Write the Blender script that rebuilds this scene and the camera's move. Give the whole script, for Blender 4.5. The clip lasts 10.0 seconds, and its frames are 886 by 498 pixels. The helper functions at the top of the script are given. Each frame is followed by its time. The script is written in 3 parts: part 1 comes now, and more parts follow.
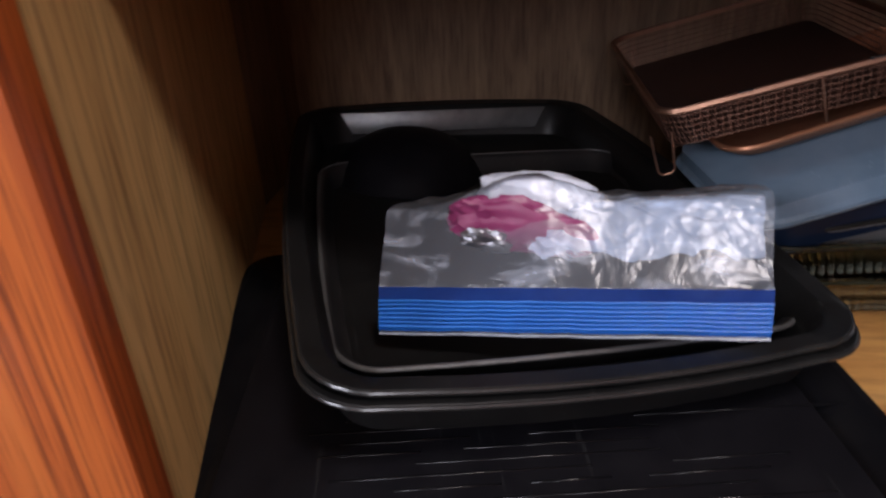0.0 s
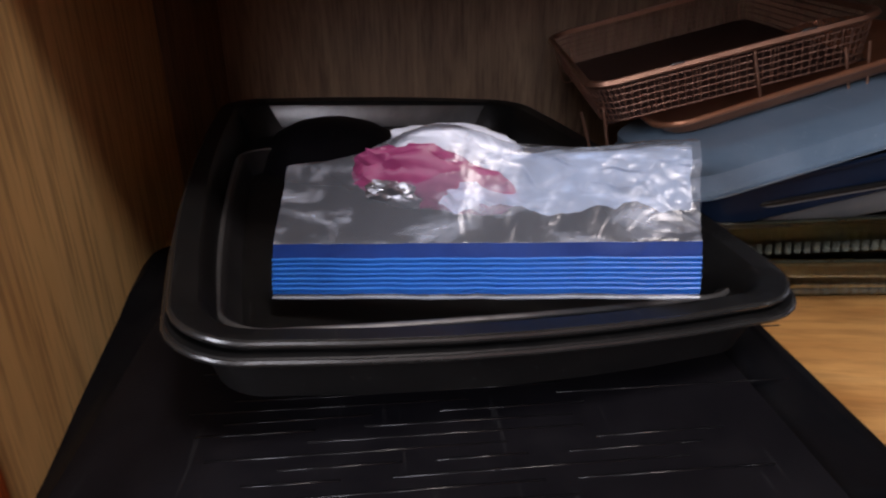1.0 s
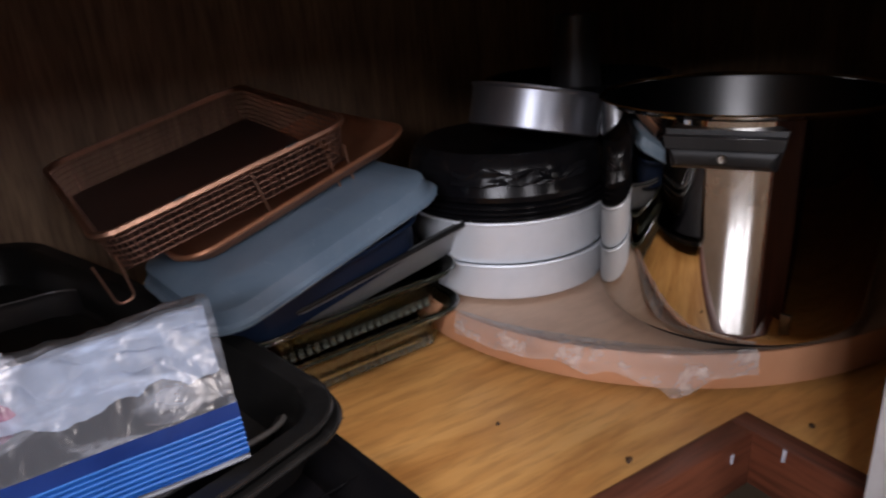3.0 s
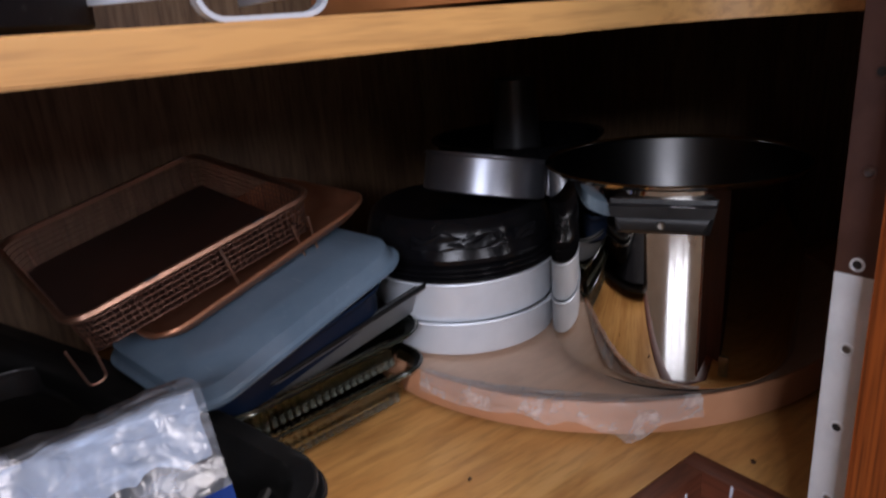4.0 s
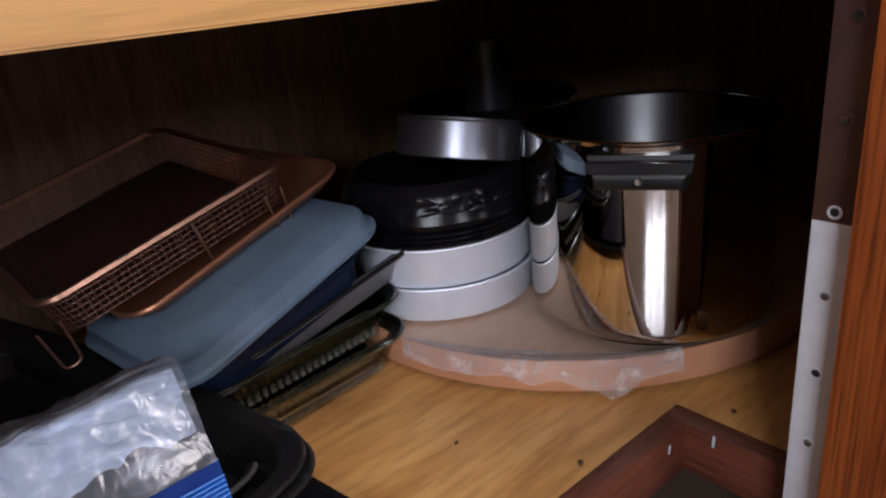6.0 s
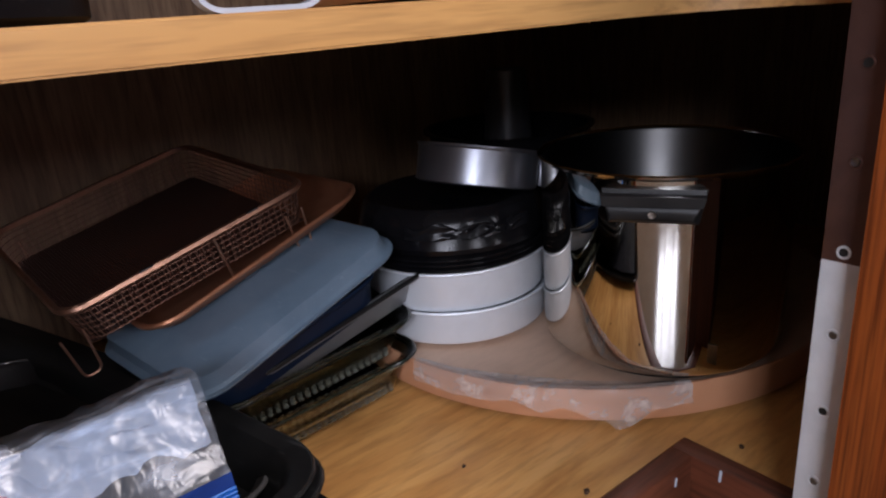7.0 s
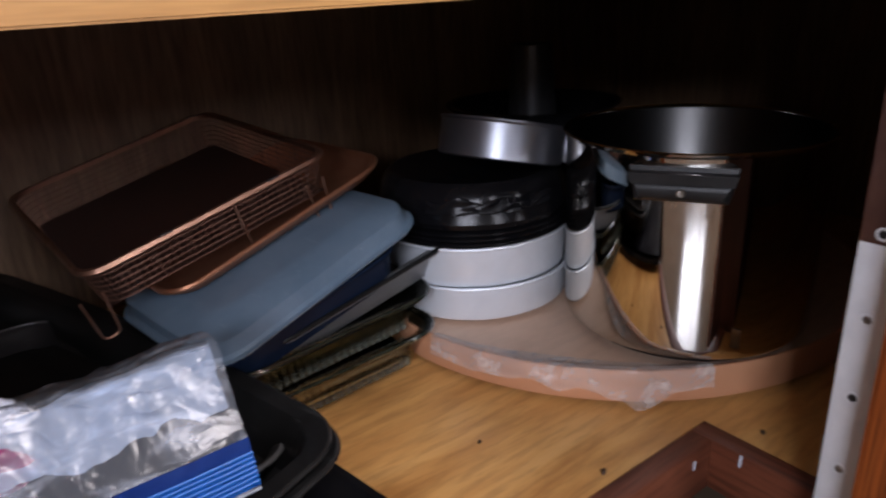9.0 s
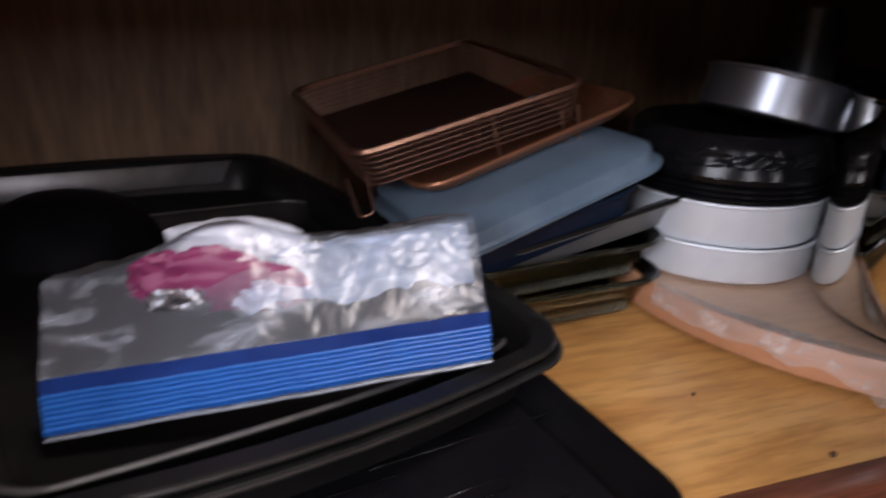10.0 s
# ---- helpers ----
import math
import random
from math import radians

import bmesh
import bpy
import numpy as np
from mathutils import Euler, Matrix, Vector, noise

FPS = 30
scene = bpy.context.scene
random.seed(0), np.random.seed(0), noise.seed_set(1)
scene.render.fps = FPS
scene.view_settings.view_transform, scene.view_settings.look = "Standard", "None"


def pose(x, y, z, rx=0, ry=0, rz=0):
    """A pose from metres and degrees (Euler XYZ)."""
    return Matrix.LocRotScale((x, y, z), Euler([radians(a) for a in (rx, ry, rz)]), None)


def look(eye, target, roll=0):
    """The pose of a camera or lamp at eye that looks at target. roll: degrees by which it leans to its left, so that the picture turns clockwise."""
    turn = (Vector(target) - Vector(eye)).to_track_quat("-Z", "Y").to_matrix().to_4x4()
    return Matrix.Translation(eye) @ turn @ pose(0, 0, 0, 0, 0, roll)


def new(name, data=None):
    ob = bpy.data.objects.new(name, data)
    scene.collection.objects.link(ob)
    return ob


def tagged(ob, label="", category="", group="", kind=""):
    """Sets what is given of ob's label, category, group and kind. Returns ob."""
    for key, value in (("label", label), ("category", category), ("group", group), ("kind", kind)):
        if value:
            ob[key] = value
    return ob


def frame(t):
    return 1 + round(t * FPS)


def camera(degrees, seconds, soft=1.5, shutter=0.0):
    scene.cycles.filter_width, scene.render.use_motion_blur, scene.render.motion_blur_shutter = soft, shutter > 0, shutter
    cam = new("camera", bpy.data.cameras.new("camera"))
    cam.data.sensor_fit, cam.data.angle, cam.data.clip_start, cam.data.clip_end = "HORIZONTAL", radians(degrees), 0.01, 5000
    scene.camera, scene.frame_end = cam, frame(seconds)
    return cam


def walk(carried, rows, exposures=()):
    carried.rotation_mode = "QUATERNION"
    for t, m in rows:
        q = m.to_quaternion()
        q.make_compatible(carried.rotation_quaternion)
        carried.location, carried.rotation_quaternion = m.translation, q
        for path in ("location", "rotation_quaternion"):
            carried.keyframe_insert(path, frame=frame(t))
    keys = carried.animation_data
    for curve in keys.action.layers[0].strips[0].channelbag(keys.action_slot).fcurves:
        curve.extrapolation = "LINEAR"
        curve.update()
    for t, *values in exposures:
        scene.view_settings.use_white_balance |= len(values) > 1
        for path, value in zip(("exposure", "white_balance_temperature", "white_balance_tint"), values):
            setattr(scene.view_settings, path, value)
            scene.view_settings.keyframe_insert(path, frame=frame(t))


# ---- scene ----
from math import atan2, cos, pi, sin, sqrt

cam = camera(66.5, 10.0, soft=2.2, shutter=0.5)


def aim(x, y, z, heading, down, roll):
    h, d = radians(heading), radians(down)
    return look((x, y, z), (x + sin(h) * cos(d), y + cos(h) * cos(d), z - sin(d)), roll)


PATH = [
    (0.0, aim(-0.4920, -0.2960, 0.3295, -9.04, 27.37, -2.96)),
    (0.2, aim(-0.4837, -0.2974, 0.3015, -8.53, 25.41, -4.88)),
    (0.5, aim(-0.4728, -0.2999, 0.2903, -7.87, 25.68, -3.87)),
    (1.0, aim(-0.4602, -0.2788, 0.2586, -5.51, 23.40, -0.92)),
    (1.5, aim(-0.4500, -0.2793, 0.2687, 0.98, 23.41, -0.65)),
    (2.0, aim(-0.4416, -0.2666, 0.2915, 11.73, 24.62, -0.33)),
    (2.5, aim(-0.4331, -0.2642, 0.3111, 17.30, 21.63, -3.82)),
    (3.0, aim(-0.4093, -0.2624, 0.3157, 30.15, 20.93, -4.15)),
    (3.2, aim(-0.4166, -0.2703, 0.3232, 31.23, 21.78, -3.97)),
    (4.3, aim(-0.4422, -0.2677, 0.3633, 37.63, 16.75, -5.48)),
    (4.5, aim(-0.4431, -0.2686, 0.3667, 37.53, 16.22, -6.66)),
    (5.0, aim(-0.4383, -0.2700, 0.3637, 38.17, 18.48, -6.64)),
    (5.5, aim(-0.4306, -0.2657, 0.3529, 38.18, 20.19, -6.94)),
    (5.7, aim(-0.4333, -0.2622, 0.3503, 38.23, 21.46, -6.52)),
    (6.8, aim(-0.4440, -0.2680, 0.3524, 37.42, 20.37, -4.49)),
    (7.0, aim(-0.4449, -0.2700, 0.3553, 37.08, 19.36, -4.42)),
    (7.5, aim(-0.4519, -0.2674, 0.3521, 39.17, 18.17, -1.08)),
    (8.0, aim(-0.4500, -0.2650, 0.3456, 41.47, 19.98, -0.42)),
    (8.2, aim(-0.4442, -0.2656, 0.3468, 41.26, 20.80, -0.98)),
    (8.5, aim(-0.4440, -0.2665, 0.3472, 40.00, 20.73, -2.36)),
    (9.0, aim(-0.4459, -0.2620, 0.3469, 35.59, 20.89, -3.22)),
    (9.5, aim(-0.4670, -0.2596, 0.3262, 27.57, 20.66, -1.32)),
    (9.8, aim(-0.4829, -0.2571, 0.3084, 22.70, 21.16, 1.39)),
    (10.0, aim(-0.4956, -0.2638, 0.3018, 18.69, 22.15, 1.66)),
]

walk(cam, PATH, ((0.0, 0.0, 6600, 21), (1.2, 0.05, 6700, 21), (2.0, 0.0, 7100, 21), (2.5, -0.08, 7150, 21), (3.2, -0.15, 6700, 21), (4.5, -0.2, 6450, 21), (9.0, -0.12, 6450, 21), (10.0, -0.05, 6700, 21)))

# ---- light ----
world = bpy.data.worlds.new("world")
scene.world = world
world.use_nodes = True
world.node_tree.nodes["Background"].inputs[0].default_value = (0.55, 0.62, 0.75, 1)
world.node_tree.nodes["Background"].inputs[1].default_value = 0.3


def area(name, m, sx, sy, power, colour):
    lamp = bpy.data.lights.new(name, "AREA")
    lamp.shape, lamp.size, lamp.size_y, lamp.energy, lamp.color = "RECTANGLE", sx, sy, power, colour
    ob = new(name, lamp)
    ob.matrix_world = m
    return ob


area("window_daylight", look((-2.64, -2.25, 1.55), (-0.2, -0.1, 0.2)), 1.0, 1.0, 100, (0.82, 0.90, 1.0))
area("glass_door_daylight", look((-0.42, -2.94, 1.45), (-0.55, 0.0, 0.15)), 0.8, 1.2, 36, (0.88, 0.93, 1.0))
area("ceiling_lamp_glow", look((0.22, -1.20, 2.325), (0.22, -1.1999, 0.0)), 0.46, 0.46, 46, (1.0, 0.97, 0.93))


# ---- materials ----
def nodes_of(name):
    m = bpy.data.materials.new(name)
    m.use_nodes = True
    nt = m.node_tree
    return m, nt, nt.nodes["Principled BSDF"], nt.nodes.new, nt.links.new


def coords(nt, scale=(1, 1, 1), turn=(0, 0, 0)):
    tc, mp = nt.nodes.new("ShaderNodeTexCoord"), nt.nodes.new("ShaderNodeMapping")
    mp.inputs["Scale"].default_value, mp.inputs["Rotation"].default_value = scale, turn
    nt.links.new(tc.outputs["Object"], mp.inputs["Vector"])
    return mp.outputs["Vector"]


def noise_node(nt, vec, scale, detail=4, rough=0.55, twist=0.0):
    n = nt.nodes.new("ShaderNodeTexNoise")
    n.inputs["Scale"].default_value, n.inputs["Detail"].default_value = scale, detail
    n.inputs["Roughness"].default_value, n.inputs["Distortion"].default_value = rough, twist
    nt.links.new(vec, n.inputs["Vector"])
    return n.outputs["Fac"]


def ramp(nt, fac, stops):
    r = nt.nodes.new("ShaderNodeValToRGB")
    while len(r.color_ramp.elements) < len(stops):
        r.color_ramp.elements.new(0.5)
    for e, (p, c) in zip(r.color_ramp.elements, stops):
        e.position, e.color = p, (*c, 1)
    nt.links.new(fac, r.inputs["Fac"])
    return r.outputs["Color"]


def mix(nt, fac, a, b, mode="MIX"):
    n = nt.nodes.new("ShaderNodeMix")
    n.data_type, n.blend_type = "RGBA", mode
    for sock, v in ((n.inputs["Factor"], fac), (n.inputs["A"], a), (n.inputs["B"], b)):
        if isinstance(v, (int, float)):
            sock.default_value = v
        elif isinstance(v, tuple):
            sock.default_value = (*v, 1)
        else:
            nt.links.new(v, sock)
    return n.outputs["Result"]


def bump(nt, bsdf, fac, strength, distance=0.001):
    b = nt.nodes.new("ShaderNodeBump")
    b.inputs["Strength"].default_value, b.inputs["Distance"].default_value = strength, distance
    nt.links.new(fac, b.inputs["Height"])
    nt.links.new(b.outputs["Normal"], bsdf.inputs["Normal"])


def spread(nt, fac, lo, hi):
    n = nt.nodes.new("ShaderNodeMapRange")
    n.inputs["To Min"].default_value, n.inputs["To Max"].default_value = lo, hi
    nt.links.new(fac, n.inputs["Value"])
    return n.outputs["Result"]


def wood(name, dark, mid, light, axis, rough=0.45, band=9.0, pores=160.0, coat=0.0, deep=0.55, long=0.07, twist=1.6):
    """Boards with long grain along an axis: wide figure, fine pores and faint blotches."""
    m, nt, b, _, link = nodes_of(name)
    stretch = [1, 1, 1]
    stretch["xyz".index(axis)] = long
    vec = coords(nt, tuple(stretch))
    figure = noise_node(nt, vec, band, 5, 0.6, twist)
    fine = noise_node(nt, vec, pores, 3, 0.6)
    blotch = noise_node(nt, coords(nt), 5, 3)
    c = ramp(nt, figure, ((0.28, dark), (0.5, mid), (0.72, light)))
    c = mix(nt, deep, c, ramp(nt, fine, ((0.36, (0.34, 0.28, 0.25)), (0.54, (1, 1, 1)))), "MULTIPLY")
    c = mix(nt, 0.3, c, ramp(nt, blotch, ((0.3, (0.6, 0.58, 0.55)), (0.7, (1, 1, 1)))), "MULTIPLY")
    link(c, b.inputs["Base Color"])
    link(spread(nt, fine, rough + 0.12, rough - 0.08), b.inputs["Roughness"])
    b.inputs["Coat Weight"].default_value = coat
    bump(nt, b, fine, 0.25, 0.0006)
    return m


def surface(name, base, other, rough, metal=0.0, scale=30.0, fine=400.0, relief=0.1, wear=None, coat=0.0, spec=0.5, vary=1.0):
    """A plain finish with stains at a hand's width and grain at a millimetre."""
    m, nt, b, _, link = nodes_of(name)
    big, small = noise_node(nt, coords(nt), scale, 5, 0.6, 0.4), noise_node(nt, coords(nt), fine, 2)
    c = ramp(nt, big, ((0.35, base), (0.7, other)))
    if wear:
        scratch = noise_node(nt, coords(nt, (1, 0.05, 1), (0, 0, 0.6)), 220, 2)
        c = mix(nt, ramp(nt, scratch, ((0.66, (0, 0, 0)), (0.72, (1, 1, 1)))), c, wear)
    link(c, b.inputs["Base Color"])
    b.inputs["Metallic"].default_value = metal
    b.inputs["Specular IOR Level"].default_value = spec
    link(spread(nt, big, max(rough - 0.07 * vary, 0.015), rough + 0.1 * vary), b.inputs["Roughness"])
    b.inputs["Coat Weight"].default_value = coat
    bump(nt, b, small, relief, 0.0004)
    return m


OAK = wood("oak_stained", (0.27, 0.050, 0.009), (0.46, 0.105, 0.018), (0.56, 0.155, 0.030), "z", 0.45, 34, 300, 0.1, 0.85, 0.025, 0.30)
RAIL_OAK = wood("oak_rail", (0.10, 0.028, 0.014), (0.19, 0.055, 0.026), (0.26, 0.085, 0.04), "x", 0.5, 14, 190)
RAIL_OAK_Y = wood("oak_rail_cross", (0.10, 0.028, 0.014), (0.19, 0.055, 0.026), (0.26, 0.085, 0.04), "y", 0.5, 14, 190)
# Rail oak at half brightness: shade of the cabinet inside painted into the post.
POST_OAK_SHADED = wood("oak_post_shaded", (0.05, 0.014, 0.007), (0.09, 0.026, 0.012), (0.13, 0.042, 0.02), "z", 0.6, 14, 190)
STILE = wood("plain_stile", (0.56, 0.33, 0.12), (0.70, 0.44, 0.17), (0.76, 0.50, 0.21), "z", 0.55, 12, 150)
PLY = wood("plywood_floor", (0.47, 0.200, 0.052), (0.70, 0.370, 0.118), (0.80, 0.470, 0.180), "x", 0.40, 9, 120, 0.0, 0.30, 0.16, 2.4)
EDGE = wood("shelf_edge", (0.56, 0.285, 0.092), (0.61, 0.330, 0.112), (0.66, 0.375, 0.138), "x", 0.4, 9, 140, 0.0, 0.38, 0.07)
VENEER = wood("back_veneer", (0.145, 0.084, 0.044), (0.225, 0.135, 0.073), (0.29, 0.184, 0.104), "z", 0.55, 26, 210)
DISC = wood("turntable_board", (0.70, 0.46, 0.32), (0.74, 0.51, 0.37), (0.78, 0.56, 0.42), "x", 0.5, 5, 120, 0.0, 0.12, 0.3)
DISC_RIM = surface("turntable_band", (0.50, 0.235, 0.12), (0.60, 0.30, 0.165), 0.42, 0, 9, 300, 0.06)
DISC_UP = surface("turntable_band_upper", (0.44, 0.175, 0.062), (0.52, 0.23, 0.085), 0.42, 0, 9, 300, 0.06)
STEEL = surface("polished_steel", (0.68, 0.655, 0.61), (0.60, 0.58, 0.54), 0.03, 1.0, 6, 500, 0.004, None, 0.0, 0.5, 0.15)
# Nearly black steel: the shade inside the pot is put into its colour.
STEEL_SHADED = surface("shaded_brushed_steel", (0.045, 0.044, 0.043), (0.032, 0.0315, 0.031), 0.3, 1.0, 8, 500, 0.05)
ALU = surface("matt_aluminium", (0.84, 0.88, 0.93), (0.72, 0.76, 0.81), 0.45, 0.45, 14, 350, 0.08)
TIN = surface("bright_tin", (0.27, 0.28, 0.31), (0.21, 0.22, 0.25), 0.33, 0.9, 16, 350, 0.06)
BLACK = surface("black_nonstick", (0.012, 0.012, 0.013), (0.022, 0.021, 0.021), 0.34, 0.0, 20, 500, 0.12, (0.03, 0.03, 0.03), 0.0, 0.4)
BLACK_GLOSS = surface("black_enamel", (0.004, 0.004, 0.005), (0.008, 0.0075, 0.008), 0.20, 0.0, 18, 400, 0.04, None, 0.0, 0.22)
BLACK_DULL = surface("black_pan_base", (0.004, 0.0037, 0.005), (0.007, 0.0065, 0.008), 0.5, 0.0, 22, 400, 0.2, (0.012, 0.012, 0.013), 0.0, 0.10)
RIM_GREY = surface("dark_rolled_rim", (0.014, 0.014, 0.014), (0.022, 0.022, 0.021), 0.22, 0.0, 22, 400, 0.08, None, 0.0, 0.5)
TRAY_GREY = surface("dark_grey_coating", (0.007, 0.007, 0.0072), (0.012, 0.0118, 0.0115), 0.36, 0.0, 22, 400, 0.12, (0.022, 0.022, 0.022), 0.0, 0.18)
GREY_PAN = surface("grey_coated_steel", (0.19, 0.195, 0.205), (0.24, 0.245, 0.25), 0.42, 0.3, 25, 400, 0.12)
BLUE = surface("slate_blue_coating", (0.125, 0.190, 0.255), (0.170, 0.240, 0.310), 0.36, 0.15, 24, 400, 0.14, (0.19, 0.26, 0.33))
NAVY = surface("navy_glaze", (0.005, 0.011, 0.026), (0.008, 0.016, 0.036), 0.35, 0.0, 20, 350, 0.06, None, 0.0, 0.12)
COPPER = surface("copper_coating", (0.52, 0.235, 0.130), (0.42, 0.18, 0.10), 0.33, 0.8, 26, 400, 0.1)
NET_WIRE = surface("dull_copper_wire", (0.19, 0.098, 0.068), (0.26, 0.135, 0.092), 0.42, 0.7, 60, 500, 0.05)
COPPER_WIRE = surface("copper_wire", (0.40, 0.215, 0.145), (0.31, 0.165, 0.11), 0.36, 0.85, 60, 500, 0.05)
COPPER_DARK = surface("dark_copper_wire", (0.055, 0.026, 0.020), (0.085, 0.038, 0.028), 0.45, 0.6, 40, 400, 0.05)
CRUMB = surface("brown_crumb", (0.06, 0.03, 0.015), (0.10, 0.05, 0.02), 0.7)
NICKEL = surface("nickel_hinge", (0.90, 0.92, 0.94), (0.80, 0.82, 0.84), 0.42, 0.12, 40, 500, 0.05)
# Brown of the upper hinge: a dark reflection in nickel, put into the colour.
NICKEL_REFLECT = surface("brown_reflection_hinge", (0.13, 0.070, 0.058), (0.18, 0.095, 0.076), 0.38, 0.5, 30, 400, 0.08)
SCREW = surface("screw_steel", (0.30, 0.28, 0.25), (0.42, 0.40, 0.36), 0.3, 1.0, 120, 500, 0.1)
WHITE_WIRE = surface("white_coated_wire", (0.46, 0.52, 0.60), (0.39, 0.45, 0.53), 0.35, 0, 30, 400, 0.06)
BAKELITE = surface("dark_bakelite", (0.014, 0.014, 0.014), (0.024, 0.023, 0.023), 0.34, 0.0, 30, 400, 0.1, None, 0.0, 0.3)
PAPER = surface("white_crumple", (0.70, 0.74, 0.83), (0.52, 0.57, 0.68), 0.5, 0, 45, 300, 0.3)
PINK = surface("pink_plastic", (0.19, 0.024, 0.090), (0.26, 0.042, 0.13), 0.4, 0, 30, 300, 0.1)
LIP = surface("cloudy_plastic_lip", (0.26, 0.29, 0.33), (0.18, 0.20, 0.24), 0.3, 0, 60, 300, 0.1)
BLUE_ZIP = surface("blue_zip_strip", (0.003, 0.10, 0.44), (0.005, 0.14, 0.56), 0.42, 0, 30, 300, 0.1, None, 0.0, 0.25)
BLUE_DEEP = surface("deep_blue_zip_strip", (0.006, 0.040, 0.24), (0.012, 0.065, 0.33), 0.35, 0, 30, 300, 0.1, None, 0.0, 0.3)
ZIP_LIGHT = surface("light_blue_zip_ridge", (0.006, 0.125, 0.48), (0.010, 0.16, 0.58), 0.4, 0, 30, 300, 0.05)
ROOM_FLOOR = surface("brown_vinyl", (0.105, 0.070, 0.045), (0.15, 0.105, 0.070), 0.16, 0, 4, 60, 0.04, None, 0.0, 0.6, 0.6)
PLASTER = surface("plaster", (0.36, 0.34, 0.31), (0.41, 0.39, 0.35), 0.8, 0, 3, 80, 0.2)


def film_material(name, tint, clear, rough, bend=1.55):
    """Thin clear plastic: see-through, milky where it creases, glossy over all."""
    m, nt, b, add, link = nodes_of(name)
    nt.nodes.remove(b)
    crease = noise_node(nt, coords(nt, (0.45, 1, 1), (0.2, 0.3, 0.2)), 55, 5, 0.62, 0.5)
    fold = noise_node(nt, coords(nt, (1, 1, 0.4), (0.3, 0.5, 0.9)), 60, 3, 0.5, 0.8)
    lump = add("ShaderNodeBump")
    lump.inputs["Strength"].default_value, lump.inputs["Distance"].default_value = 0.6, 0.0025
    link(fold, lump.inputs["Height"])
    milk, see, gloss, edge = add("ShaderNodeBsdfDiffuse"), add("ShaderNodeBsdfTransparent"), add("ShaderNodeBsdfGlossy"), add("ShaderNodeFresnel")
    milk.inputs["Color"].default_value = (*tint, 1)
    gloss.inputs["Roughness"].default_value = rough
    edge.inputs["IOR"].default_value = bend
    link(lump.outputs["Normal"], gloss.inputs["Normal"])
    link(lump.outputs["Normal"], edge.inputs["Normal"])
    grade = add("ShaderNodeMapRange")
    grade.inputs["From Min"].default_value, grade.inputs["From Max"].default_value = 0.50, 0.80
    grade.inputs["To Min"].default_value, grade.inputs["To Max"].default_value = clear, clear - 0.5
    link(crease, grade.inputs["Value"])
    body, shell = add("ShaderNodeMixShader"), add("ShaderNodeMixShader")
    link(grade.outputs["Result"], body.inputs[0])
    link(milk.outputs[0], body.inputs[1])
    link(see.outputs[0], body.inputs[2])
    link(edge.outputs[0], shell.inputs[0])
    link(body.outputs[0], shell.inputs[1])
    link(gloss.outputs[0], shell.inputs[2])
    link(shell.outputs[0], nt.nodes["Material Output"].inputs["Surface"])
    return m


FILM = film_material("clear_bag_film", (0.66, 0.74, 0.88), 0.92, 0.24, 1.45)
MILK = film_material("milky_bunched_film", (0.54, 0.67, 0.90), 0.60, 0.32, 1.4)
WRAP = film_material("cling_wrap", (0.92, 0.86, 0.82), 0.80, 0.25, 1.25)


def glass_material():
    """Smoky glass: tinted where one looks through it, mirror-like at a slant."""
    m, nt, b, add, link = nodes_of("smoky_green_glass")
    nt.nodes.remove(b)
    see, gloss, edge, body = add("ShaderNodeBsdfTransparent"), add("ShaderNodeBsdfGlossy"), add("ShaderNodeFresnel"), add("ShaderNodeMixShader")
    see.inputs["Color"].default_value = (0.86, 0.885, 0.79, 1)
    gloss.inputs["Roughness"].default_value = 0.06
    edge.inputs["IOR"].default_value = 1.5
    ripple = add("ShaderNodeBump")
    ripple.inputs["Strength"].default_value, ripple.inputs["Distance"].default_value = 0.25, 0.002
    link(noise_node(nt, coords(nt), 70, 3), ripple.inputs["Height"])
    link(ripple.outputs["Normal"], gloss.inputs["Normal"])
    link(edge.outputs[0], body.inputs[0])
    link(see.outputs[0], body.inputs[1])
    link(gloss.outputs[0], body.inputs[2])
    link(body.outputs[0], nt.nodes["Material Output"].inputs["Surface"])
    return m


GLASS = glass_material()
RIB_GLASS = film_material("ribbed_glass", (0.42, 0.46, 0.36), 0.94, 0.12, 1.35)
GLASS_EDGE = surface("dark_glass_edge", (0.012, 0.014, 0.010), (0.03, 0.034, 0.026), 0.08, 0, 40, 300, 0.02)


# ---- mesh helpers ----
def part(name, bm, material, parent=None, label="", smooth=True, at=None):
    me = bpy.data.meshes.new(name)
    bmesh.ops.recalc_face_normals(bm, faces=bm.faces)
    bm.to_mesh(me)
    bm.free()
    me.materials.append(material)
    if smooth:
        me.shade_smooth()
        me.set_sharp_from_angle(angle=radians(38))
    ob = new(name, me)
    if parent:
        ob.parent = parent
    if at is not None:
        ob.matrix_basis = at
    if label:
        tagged(ob, label)
    return ob


def thing(name, label, category, at=None, group="", kind=""):
    ob = new(name)
    ob.empty_display_size = 0.02
    if at is not None:
        ob.matrix_basis = at
    return tagged(ob, label, category, group, kind)


